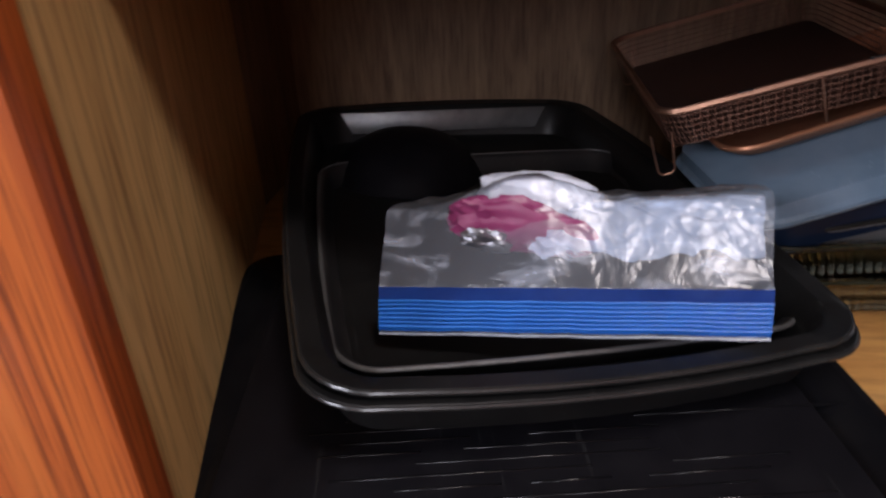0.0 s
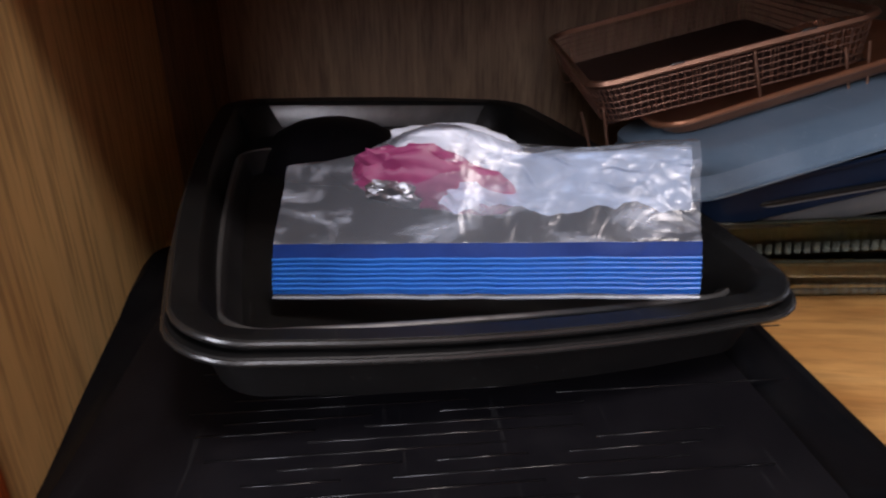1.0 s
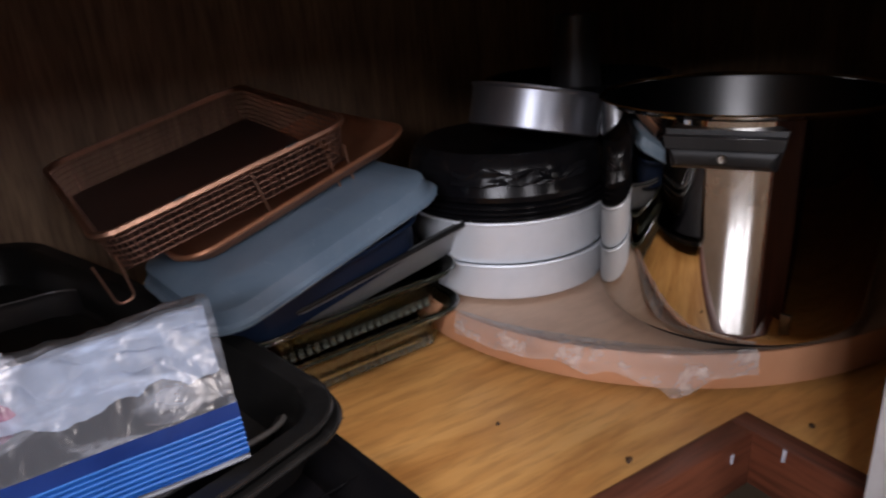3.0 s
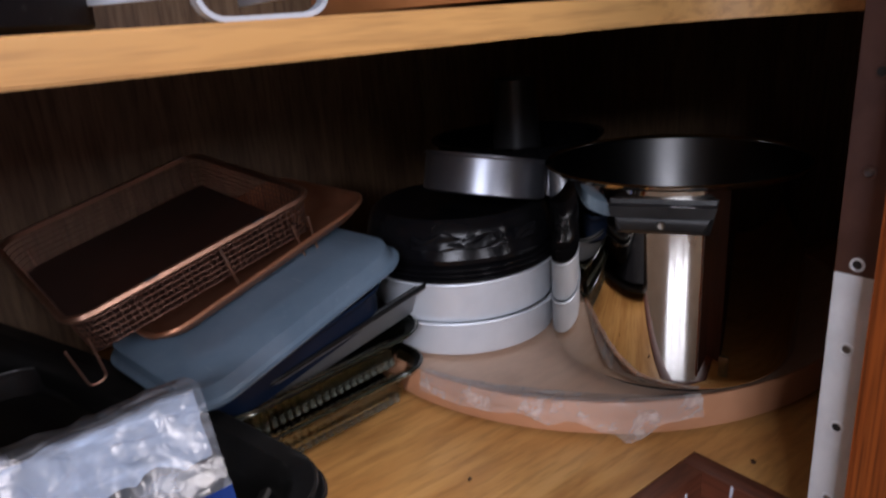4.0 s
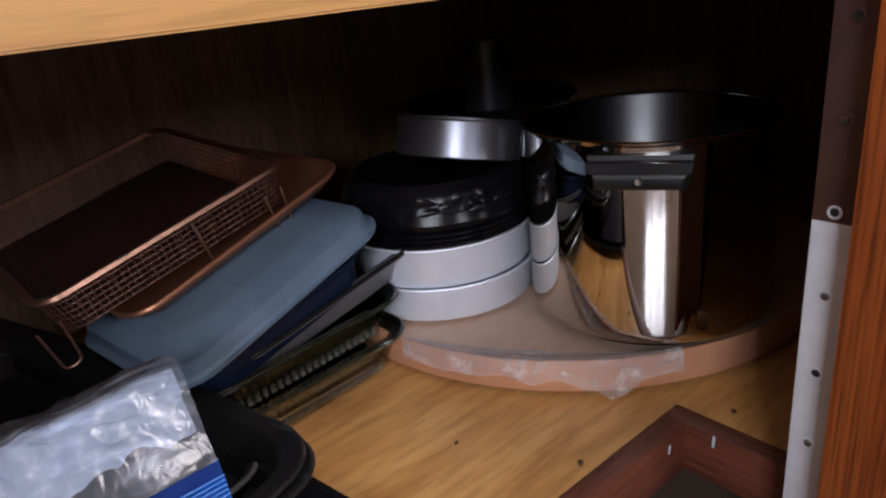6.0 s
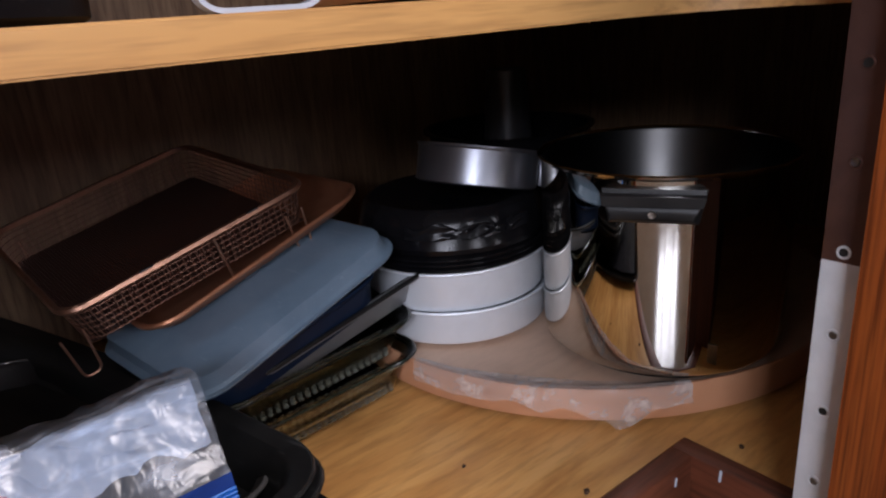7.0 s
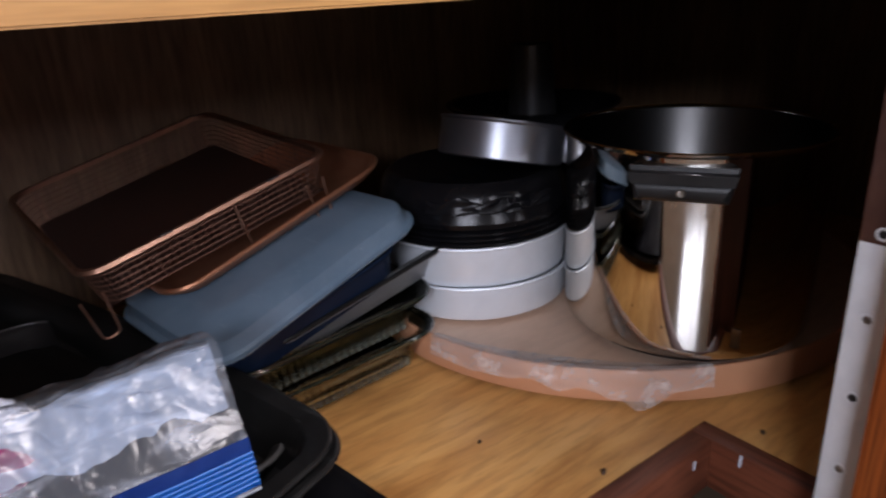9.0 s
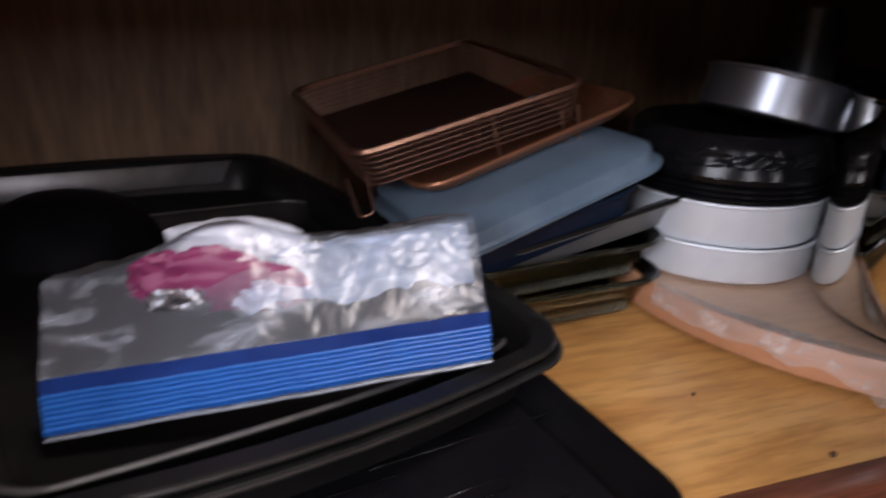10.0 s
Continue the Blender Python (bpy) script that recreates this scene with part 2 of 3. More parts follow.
def block(x0, y0, z0, x1, y1, z1, bevel=0.0, bm=None, seg=2):
    bm = bm or bmesh.new()
    made = bmesh.ops.create_cube(bm, size=1)["verts"]
    for v in made:
        v.co = Vector(((x0 + x1) / 2 + v.co.x * (x1 - x0), (y0 + y1) / 2 + v.co.y * (y1 - y0), (z0 + z1) / 2 + v.co.z * (z1 - z0)))
    if bevel:
        edges = {e for v in made for e in v.link_edges}
        bmesh.ops.bevel(bm, geom=list(edges), offset=bevel, segments=seg, affect="EDGES", profile=0.5)
    return bm


def loft(loops, close=True, cap=(True, True), bm=None):
    """Skin between loops of points of one count."""
    bm = bm or bmesh.new()
    rows = [[bm.verts.new(p) for p in loop] for loop in loops]
    n = len(rows[0])
    for a, b in zip(rows, rows[1:]):
        for i in range(n if close else n - 1):
            j = (i + 1) % n
            bm.faces.new((a[i], a[j], b[j], b[i]))
    if cap[0]:
        bm.faces.new(rows[0][::-1])
    if cap[1]:
        bm.faces.new(rows[-1])
    return bm


def lathe(profile, seg=72, bm=None, wave=None, caps=(True, True)):
    """Turn (radius, height) pairs about z; wave(angle, k) scales the radius."""
    loops = []
    for k, (r, z) in enumerate(profile):
        loops.append([(r * (wave(2 * pi * i / seg, k) if wave else 1) * cos(2 * pi * i / seg), r * (wave(2 * pi * i / seg, k) if wave else 1) * sin(2 * pi * i / seg), z) for i in range(seg)])
    return loft(loops, True, caps, bm)


def rounded(w, d, r, z, n=7, bow=0.0):
    """A rounded rectangle of w by d about the origin at height z, its sides bowed out a little."""
    r = min(r, w / 2 - 1e-4, d / 2 - 1e-4)
    pts = []
    corners = ((w / 2 - r, d / 2 - r, 0), (-w / 2 + r, d / 2 - r, 90), (-w / 2 + r, -d / 2 + r, 180), (w / 2 - r, -d / 2 + r, 270))
    for k, (cx, cy, a0) in enumerate(corners):
        for i in range(n + 1):
            a = radians(a0 + 90 * i / n)
            pts.append((cx + r * cos(a), cy + r * sin(a), z))
        nx, ny, _ = corners[(k + 1) % 4]
        a = radians(a0 + 90)
        p, q = Vector((cx + r * cos(a), cy + r * sin(a), z)), Vector((nx + r * cos(a), ny + r * sin(a), z))
        out = Vector((cos(a), sin(a), 0))
        for i in range(1, 6):
            t = i / 6
            pts.append(tuple(p.lerp(q, t) + out * bow * 4 * t * (1 - t)))
    return [(x * 1.0, y * 1.0, zz) for x, y, zz in pts]


def pan_loops(w, d, h, flare, rim, r, thick=0.002, bow=0.0, lip=0.003):
    """A baking pan: w by d at the top inside of its rim, h deep, sloping walls, a rolled rim."""
    bw, bd = w - 2 * flare, d - 2 * flare
    t = thick
    return [
        rounded(bw - 0.012, bd - 0.012, r * 0.8, 0, bow=bow),
        rounded(bw, bd, r * 0.9, 0.004, bow=bow),
        rounded(w, d, r, h - 0.002, bow=bow),
        rounded(w + 2 * rim, d + 2 * rim, r + rim, h - 0.002 - lip * 0.4, bow=bow),
        rounded(w + 2 * rim + lip, d + 2 * rim + lip, r + rim, h - lip * 0.1, bow=bow),
        rounded(w + 2 * rim, d + 2 * rim, r + rim, h + lip * 0.5, bow=bow),
        rounded(w + 0.002, d + 0.002, r, h + 0.0005, bow=bow),
        rounded(w - 2 * t, d - 2 * t, r, h - 0.003, bow=bow),
        rounded(bw - 2 * t, bd - 2 * t, r * 0.85, 0.004 + t, bow=bow),
        rounded(bw - 0.014 - 2 * t, bd - 0.014 - 2 * t, r * 0.7, t, bow=bow),
    ]


def rim_of(w, d, rim, r, h, bow, material, parent, label, size=0.0022):
    part("rim", wire(rounded(w + 2 * rim, d + 2 * rim, r + rim, h, 7, bow), size, True, 8), material, parent, label)


def wire(points, r, closed=False, seg=8, bm=None):
    """A round bar along a line of points."""
    pts = [Vector(p) for p in points]
    n = len(pts)
    loops, ref = [], None
    for i, p in enumerate(pts):
        a = pts[(i - 1) % n] if closed or i else p
        b = pts[(i + 1) % n] if closed or i < n - 1 else p
        t = (b - a).normalized()
        if ref is None:
            ref = t.orthogonal().normalized()
        ref = (ref - t * ref.dot(t)).normalized()
        side = t.cross(ref)
        loops.append([tuple(p + r * (cos(2 * pi * k / seg) * ref + sin(2 * pi * k / seg) * side)) for k in range(seg)])
    if closed:
        loops.append(loops[0])
        return loft(loops, True, (False, False), bm)
    return loft(loops, True, (True, True), bm)


def arc(points, r, n=5):
    """Round the corners of an open line."""
    out = [Vector(points[0])]
    for a, b, c in zip(points, points[1:], points[2:]):
        a, b, c = Vector(a), Vector(b), Vector(c)
        p, q = b + (a - b).normalized() * r, b + (c - b).normalized() * r
        for i in range(n + 1):
            t = i / n
            out.append(p * (1 - t) ** 2 + b * 2 * t * (1 - t) + q * t * t)
    out.append(Vector(points[-1]))
    return out


def sheet(nx, ny, f, thick=0.0):
    """A grid of points f(u, v), given thickness when asked."""
    bm = bmesh.new()
    g = [[bm.verts.new(f(i / nx, j / ny)) for i in range(nx + 1)] for j in range(ny + 1)]
    for j in range(ny):
        for i in range(nx):
            bm.faces.new((g[j][i], g[j][i + 1], g[j + 1][i + 1], g[j + 1][i]))
    if thick:
        bmesh.ops.solidify(bm, geom=bm.faces[:], thickness=thick)
    return bm


def structure(name, bm, material, label, category, smooth=False):
    return tagged(part(name, bm, material, None, "", smooth), label, category, "", "structure")



# ---- the corner cabinet ----
BACK, LEFT, SHELF, THICK, TOP = 0.605, -0.83, 0.342, 0.019, 0.74


def corner_plate(z0, z1, x_in, y_in, bevel=0.0):
    """An L-shaped board that fills the corner cabinet, its notch at (x_in, y_in), slightly rounded."""
    outline = [(LEFT, y_in), (x_in - 0.10, y_in)]
    for i in range(9):
        t = i / 8
        outline.append((x_in - 0.10 * (1 - t) ** 2, y_in - 0.10 * t * t + 0.0))
    outline += [(x_in, -0.55), (BACK, -0.55), (BACK, BACK), (LEFT, BACK)]
    clean = []
    for p in outline:
        if not clean or (Vector(p) - Vector(clean[-1])).length > 1e-4:
            clean.append(p)
    bm = loft([[(x, y, z0) for x, y in clean], [(x, y, z1) for x, y in clean]])
    if bevel:
        edges = [e for e in bm.edges if abs(e.verts[0].co.z - e.verts[1].co.z) < 1e-6]
        bmesh.ops.bevel(bm, geom=edges, offset=bevel, segments=2, affect="EDGES")
    return bm


def l_plate(z0, z1, x_in, y_in):
    outline = [(LEFT, y_in), (x_in, y_in), (x_in, -0.55), (BACK, -0.55), (BACK, BACK), (LEFT, BACK)]
    return loft([[(x, y, z0) for x, y in outline], [(x, y, z1) for x, y in outline]])


structure("cabinet_floor", l_plate(-0.018, 0, 0.0, 0.0), PLY, "honey plywood cabinet floor with dark knots", "floor")
structure("wall_back", block(LEFT - 0.012, BACK, -0.02, BACK + 0.012, BACK + 0.012, TOP), VENEER, "brown wood-grain veneer back panel of cabinet", "wall")
structure("wall_right", block(BACK, -0.55, -0.02, BACK + 0.012, BACK, TOP), VENEER, "brown wood-grain veneer side panel of cabinet", "wall")
structure("wall_left", block(LEFT - 0.016, -0.055, -0.10, LEFT, BACK, TOP), VENEER, "brown veneer end panel of the cabinet", "wall")
structure("wall_end", block(-0.03, -0.566, -0.10, BACK + 0.012, -0.55, TOP), VENEER, "brown veneer end panel of cabinet run", "wall")
structure("cabinet_ceiling", l_plate(TOP, TOP + 0.03, -0.06, -0.08), PLY, "underside of the worktop above the cabinet", "ceiling")
structure("shelf_board", corner_plate(SHELF, SHELF + THICK, 0.025, 0.028, 0.0012), EDGE, "honey plywood corner shelf with sanded front edge", "shelf", True)

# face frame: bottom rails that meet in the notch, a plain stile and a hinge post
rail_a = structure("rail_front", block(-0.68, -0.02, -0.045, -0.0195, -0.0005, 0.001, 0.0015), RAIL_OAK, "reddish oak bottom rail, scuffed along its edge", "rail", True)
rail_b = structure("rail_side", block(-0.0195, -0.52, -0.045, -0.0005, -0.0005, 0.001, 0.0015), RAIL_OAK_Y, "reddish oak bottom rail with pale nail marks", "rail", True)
for x, y, z, ry in ((-0.0205, -0.045, -0.004, 0),):
    part("nail_mark", block(-0.0004, -0.0011, -0.0055, 0.0006, 0.0011, 0.0055, 0.0003), PAPER, rail_b, "pale filled nail mark", True, pose(x, y, z, 4, 0, 0))
part("nail_mark", block(-0.0010, -0.0004, -0.004, 0.0010, 0.0006, 0.004, 0.0003), PAPER, rail_a, "pale filled nail mark", True, pose(-0.042, -0.0205, -0.012, 0, 6, 0))
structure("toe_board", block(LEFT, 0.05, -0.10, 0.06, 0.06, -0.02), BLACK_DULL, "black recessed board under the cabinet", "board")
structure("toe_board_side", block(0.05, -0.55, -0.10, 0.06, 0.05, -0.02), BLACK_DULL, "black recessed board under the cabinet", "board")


def stile_panel():
    """The end panel's front part, set askew towards the back, its front edge eased."""
    outline = [(LEFT, -0.055), (-0.695, -0.055), (-0.692, -0.052), (-0.692 - 0.28 * 0.2, 0.145), (LEFT + 0.001, 0.4377), (LEFT, 0.4377)]
    return loft([[(x, y, z) for x, y in outline] for z in (-0.10, 0.05, 0.2, TOP)])


structure("stile_left", stile_panel(), STILE, "pale oak end panel standing askew inside the cabinet", "frame", True)
structure("door_1", block(-1.15, -0.079, -0.06, -0.683, -0.0565, 0.72, 0.003), OAK, "orange oak cabinet door standing open", "door", True)
structure("post_right", block(-0.045, -0.50, -0.10, 0.02, -0.109, TOP, 0.0015), POST_OAK_SHADED, "reddish oak face-frame post coloured dark for the unlit inside", "frame", True)
structure("door_2", block(-0.0705, -0.58, -0.06, -0.047, -0.1385, 0.72, 0.003), OAK, "orange oak cabinet door with vertical grain", "door", True)

# piano hinge: leaf with holes, screws, knuckles along its outer side
hinge = thing("piano_hinge", "long nickel piano hinge screwed to the oak post", "hinge", pose(-0.0465, -0.1225, 0.3))


part("leaf", block(-0.0016, -0.0110, -0.33, 0.0, 0.0118, -0.0975, 0.0005), NICKEL, hinge, "shiny bare nickel leaf")
# Same nickel leaf above; its dark reflection is painted as brown.
part("leaf", block(-0.0015, -0.0110, -0.0975, 0.0, 0.0118, 0.42, 0.0005), NICKEL_REFLECT, hinge, "nickel leaf coloured brown for its dark reflection")
HOLE = surface("hole_shadow", (0.015, 0.014, 0.013), (0.03, 0.028, 0.026), 0.6)
for k in range(-4, 10):
    zc = 0.209 - 0.3 + k * 0.0525
    if zc > 0.41 or zc < -0.32:
        continue
    part("countersink", lathe([(0.0042, 0), (0.0040, 0.0006), (0.0030, 0.0009), (0.0026, 0.0003), (0.0024, 0.0)], 20), NICKEL if k < 1 else NICKEL_REFLECT, hinge, "", True, pose(-0.0016, 0, zc, 0, -90, 0))
    if k % 2:
        sc = part("screw", lathe([(0.0025, 0), (0.0025, 0.0003), (0.0018, 0.0011), (0.0006, 0.0012)], 18), SCREW, hinge, "", True, pose(-0.0017, 0, zc, 0, -90, 0))
    else:
        part("hole", lathe([(0.0026, 0), (0.0024, 0.0004), (0.0006, 0.0003)], 16), HOLE, hinge, "dark empty screw hole", True, pose(-0.0017, 0, zc, 0, -90, 0))
z = -0.33
k = 0
while z < 0.41:
    bm = lathe([(0.0005, 0), (0.0021, 0.0), (0.0023, 0.0006), (0.0023, 0.0120), (0.0021, 0.0126), (0.0005, 0.0126)], 12)
    part("knuckle", bm, NICKEL_REFLECT if z > -0.1 else NICKEL if k % 2 else SCREW, hinge, "", True, pose(-0.0019 - 0.0004 * (k % 2), -0.0124 - 0.0008 * (k % 2), z))
    z += 0.0131
    k += 1

# ---- the kitchen round the camera ----
structure("floor_kitchen", block(-2.7, -3.0, -0.13, 0.6, 0.06, -0.10), ROOM_FLOOR, "glossy brown vinyl kitchen floor", "floor")
structure("wall_window", block(-2.8, -3.0, -0.10, -2.7, 0.0, 1.0), PLASTER, "plain plaster wall under the window", "wall")
structure("wall_window_top", block(-2.8, -3.0, 2.05, -2.7, 0.0, 2.4), PLASTER, "plain plaster wall over the window", "wall")
structure("wall_window_side", block(-2.8, -1.7, 1.0, -2.7, 0.0, 2.05), PLASTER, "plain plaster wall beside the window", "wall")
structure("wall_window_far", block(-2.8, -3.0, 1.0, -2.7, -2.8, 2.05), PLASTER, "plain plaster wall beside the window", "wall")
structure("wall_south", block(-2.7, -3.1, -0.10, -0.84, -3.0, 2.4), PLASTER, "plain plaster kitchen wall", "wall")
structure("wall_south_side", block(0.0, -3.1, -0.10, 0.6, -3.0, 2.4), PLASTER, "plain plaster kitchen wall", "wall")
structure("wall_south_top", block(-0.84, -3.1, 2.10, 0.0, -3.0, 2.4), PLASTER, "plain plaster wall over the glass door", "wall")
structure("wall_east", block(0.58, -3.0, 0.78, 0.68, 0.58, 2.4), PLASTER, "plain plaster kitchen wall", "wall")
structure("wall_north", block(-2.7, 0.58, 0.78, 0.6, 0.68, 2.4), PLASTER, "plain plaster kitchen wall", "wall")
structure("ceiling_kitchen", block(-2.8, -3.1, 2.4, 0.7, 0.7, 2.45), PLASTER, "plain plaster kitchen ceiling", "ceiling")
structure("cabinet_run", block(-2.7, -0.055, -0.02, -1.152, BACK, 0.75), OAK, "closed oak cabinets along the wall", "cabinet")
structure("cabinet_run_front", block(-1.152, -0.055, -0.02, LEFT - 0.017, BACK, 0.75), OAK, "closed oak cabinets along the wall", "cabinet")
structure("cabinet_run_side", block(-0.03, -3.0, -0.10, BACK, -0.568, 0.75), OAK, "closed oak cabinets along the side wall", "cabinet")

# Unseen bars added before the window lamp to stripe the pot's reflection.
window = thing("window_stripe_bars", "unseen frame of upright bars added to stripe the window light", "window", look((-2.64, -2.25, 1.55), (-0.2, -0.1, 0.2)) @ pose(0, 0, -0.03), "", "structure")
for x, wide in ((-0.53, 0.06), (-0.20, 0.09), (0.06, 0.05), (0.26, 0.10), (0.53, 0.06)):
    part("stripe_bar", block(x - wide / 2, -0.55, -0.02, x + wide / 2, 0.55, 0.02, 0.004), PLASTER, window)
for y in (-0.53, 0.53):
    part("frame_bar", block(-0.5, y - 0.03, -0.018, 0.5, y + 0.03, 0.018, 0.004), PLASTER, window)
lamp = thing("ceiling_light", "square white ceiling light over the kitchen floor", "light", pose(0.22, -1.20, 2.33))
part("housing", block(-0.26, -0.26, 0.0, 0.26, 0.26, 0.07, 0.008), PLASTER, lamp)

# ---- turntables ----
CX, CY, CR = 0.172, 0.268, 0.296


def turntable(z, band, label, name="turntable"):
    t = thing(name, label, "turntable", pose(CX, CY, z), "turntables on the central pole")
    part("board", lathe([(0.02, 0.026), (CR - 0.006, 0.026), (CR - 0.003, 0.027), (CR - 0.003, 0.005), (0.02, 0.005)], 128), DISC, t, "flat wooden board")
    part("edge_band", lathe([(CR - 0.0025, 0.0), (CR, 0.0), (CR + 0.001, 0.003), (CR + 0.001, 0.028), (CR, 0.031), (CR - 0.0025, 0.031), (CR - 0.0025, 0.0005)], 128), band, t, "bent wooden band")
    return t


lower = turntable(0.006, DISC_RIM, "round wooden turntable with pinkish edge band on the cabinet floor")
upper = turntable(SHELF + THICK + 0.006, DISC_UP, "round wooden turntable with orange edge band on the shelf")
bm = lathe([(0.05, 0), (0.05, 0.011), (0.02, 0.011)], 32)
part("bearing", bm, SCREW, lower, "", True, pose(0, 0, -0.006))
part("bearing", lathe([(0.05, 0), (0.05, 0.011), (0.02, 0.011)], 32), SCREW, upper, "", True, pose(0, 0, -0.006))


def wrap_strip(a0, a1, z, drop, seed):
    """Cling wrap folded over the turntable's edge, crumpled, hanging to a ragged tip."""
    def f(u, v):
        a = radians(a0 + (a1 - a0) * u)
        p = Vector((u * 7, v * 5, seed))
        n = noise.noise(p) * 0.004 + noise.noise(p * 3.1) * 0.002
        if v < 0.6:
            r = CR - 0.020 * (1 - v / 0.6) * (0.35 + 0.65 * sin(pi * u))
            lift = min(1.0, max(0.0, (r - CR + 0.012) / 0.010))
            return Vector((r * cos(a), r * sin(a), 0.0288 + 0.0044 * lift + abs(n) * 0.3))
        w = (v - 0.6) / 0.4
        tip = 0.45 + 0.55 * max(0.0, 1 - abs(u - 0.75) * 8) + 0.2 * noise.noise(Vector((u * 9, seed, 3)))
        return Vector(((CR + 0.0032 + abs(n) + 0.003 * w) * cos(a), (CR + 0.0032 + abs(n) + 0.003 * w) * sin(a), 0.0335 - drop * w * tip))
    return sheet(60, 26, f)


w = tagged(part("plastic_wrap", wrap_strip(190, 240, 0, 0.042, 1.0), WRAP, None, "", True, pose(CX, CY, 0.006)), "crumpled clear plastic wrap folded over the turntable edge", "plastic wrap")
w = tagged(part("plastic_wrap", wrap_strip(204, 226, 0, 0.02, 5.0), WRAP, None, "", True, pose(CX, CY, SHELF + THICK + 0.006)), "crumpled clear plastic wrap hanging over the upper turntable", "plastic wrap")

# ---- stockpot ----
SU = 0.0345
POT = (0.100, 0.097)
pot = thing("stockpot", "polished stainless steel stockpot without a lid on the turntable", "pot", pose(POT[0], POT[1], SU))
PR, PH = 0.1145, 0.186
part("body", lathe([(0.05, 0.006), (PR - 0.008, 0.006), (PR - 0.003, 0.0075), (PR - 0.0005, 0.012), (PR, 0.018), (PR, PH - 0.004), (PR + 0.003, PH - 0.002), (PR + 0.0035, PH), (PR + 0.0015, PH + 0.001), (PR - 0.0010, PH - 0.001), (PR - 0.0010, PH - 0.006)], 128, None, None, (True, False)), STEEL, pot, "mirror-polished steel")
part("lining", lathe([(PR - 0.0012, PH - 0.0015), (PR - 0.0022, PH - 0.003), (PR - 0.0022, 0.022), (PR - 0.012, 0.005), (0.01, 0.004)], 128, None, None, (False, True)), STEEL_SHADED, pot, "brushed inside coloured nearly black for its shade")
# Black disc in the gap draws the contact shadow round the pot's base.
part("foot", lathe([(0.04, -0.001), (PR - 0.015, -0.001), (PR - 0.013, 0.0015), (PR - 0.013, 0.0064), (0.04, 0.0064)], 96), BLACK_DULL, pot, "dark base disc for the contact shadow")
toward = atan2(-0.266 - POT[1], -0.44 - POT[0])
h = part("handle", loft([
    [(0.0, y, z) for y, z in ((-0.036, 0.150), (0.036, 0.150), (0.041, 0.176), (-0.041, 0.176))],
    [(0.008, y, z) for y, z in ((-0.035, 0.149), (0.035, 0.149), (0.040, 0.177), (-0.040, 0.177))],
    [(0.013, y, z) for y, z in ((-0.032, 0.152), (0.032, 0.152), (0.037, 0.165), (-0.037, 0.165))],
    [(0.0145, y, z) for y, z in ((-0.030, 0.154), (0.030, 0.154), (0.035, 0.163), (-0.035, 0.163))]]), BAKELITE, pot, "dark plastic side handle", True,
    Matrix.Rotation(toward - 0.06, 4, "Z") @ Matrix.Translation((PR - 0.004, 0, 0)))
part("grip", loft([[(x, y, z) for y, z in ((-0.038, 0.165), (0.038, 0.165), (0.040, 0.1735), (-0.040, 0.1735))] for x in (0.008, 0.016, 0.018)]), BAKELITE, h, "", True)
part("screw", lathe([(0.0030, 0), (0.0034, 0.001), (0.0026, 0.0022), (0.0006, 0.0018)], 18), SCREW, h, "", True, pose(0.0140, 0.0, 0.158, 0, 90, 0))

# ---- round pans stacked on the turntable ----
PX, PY = -0.006, 0.292


def cake_pan(z, r, hh, tilt, label):
    t = thing("cake_pan", label, "cake pan", pose(PX, PY, z, *tilt), "matt aluminium cake pans in a stack")
    part("body", lathe([(0.03, 0), (r - 0.006, 0.0), (r - 0.001, 0.003), (r, 0.008), (r + 0.001, hh - 0.003), (r + 0.0035, hh - 0.002), (r + 0.0035, hh), (r, hh), (r - 0.002, hh - 0.003), (r - 0.003, 0.006), (0.03, 0.002)], 96), ALU, t)
    part("rim", wire([((r + 0.0025) * cos(2 * pi * i / 96), (r + 0.0025) * sin(2 * pi * i / 96), hh - 0.001) for i in range(96)], 0.0019, True, 8), ALU, t, "rolled aluminium rim")
    return t


cake_pan(SU, 0.101, 0.038, (0, 0, 0), "pale matt aluminium round cake pan on the turntable")
cake_pan(SU + 0.0372, 0.1, 0.044, (0.6, -0.8, 0), "pale matt aluminium round cake pan stacked on another")
Z1 = SU + 0.083
for k in range(3):
    t = thing("pan_disc", "flat black nonstick pan base in a stack", "pan base", pose(PX, PY + 0.001 * k, Z1 + 0.0048 * k, 0.5, -0.5, 0), "flat black pan bases")
    part("disc", lathe([(0.02, 0), (0.103, 0), (0.1055, 0.0012), (0.1055, 0.0030), (0.104, 0.0040), (0.02, 0.0022)], 80), BLACK_GLOSS, t)
Z2 = Z1 + 0.0148
fluted = thing("fluted_pan", "glossy black fluted ring pan under a tin", "cake pan", pose(PX, PY, Z2))
part("body", lathe([(0.02, 0), (0.101, 0), (0.103, 0.006), (0.100, 0.014), (0.097, 0.028), (0.092, 0.038), (0.085, 0.042), (0.070, 0.039), (0.02, 0.032)], 120, None, lambda a, k: 1 + (0.006 * cos(18 * a) if 4 <= k <= 5 else 0)), BLACK_GLOSS, fluted, "fluted black wall")
bm = sheet(260, 14, lambda u, v: Vector(((0.1012 + 0.003 * v + 0.0026 * noise.noise(Vector((u * 8 + v * 2, v * 3, 2)))) * cos(radians(205 + 75 * u)), (0.1012 + 0.003 * v + 0.0026 * noise.noise(Vector((u * 8 + v * 2, v * 3, 2)))) * sin(radians(205 + 75 * u)), 0.030 - 0.013 * v + 0.006 * noise.noise(Vector((u * 6, v * 2, 9))))))
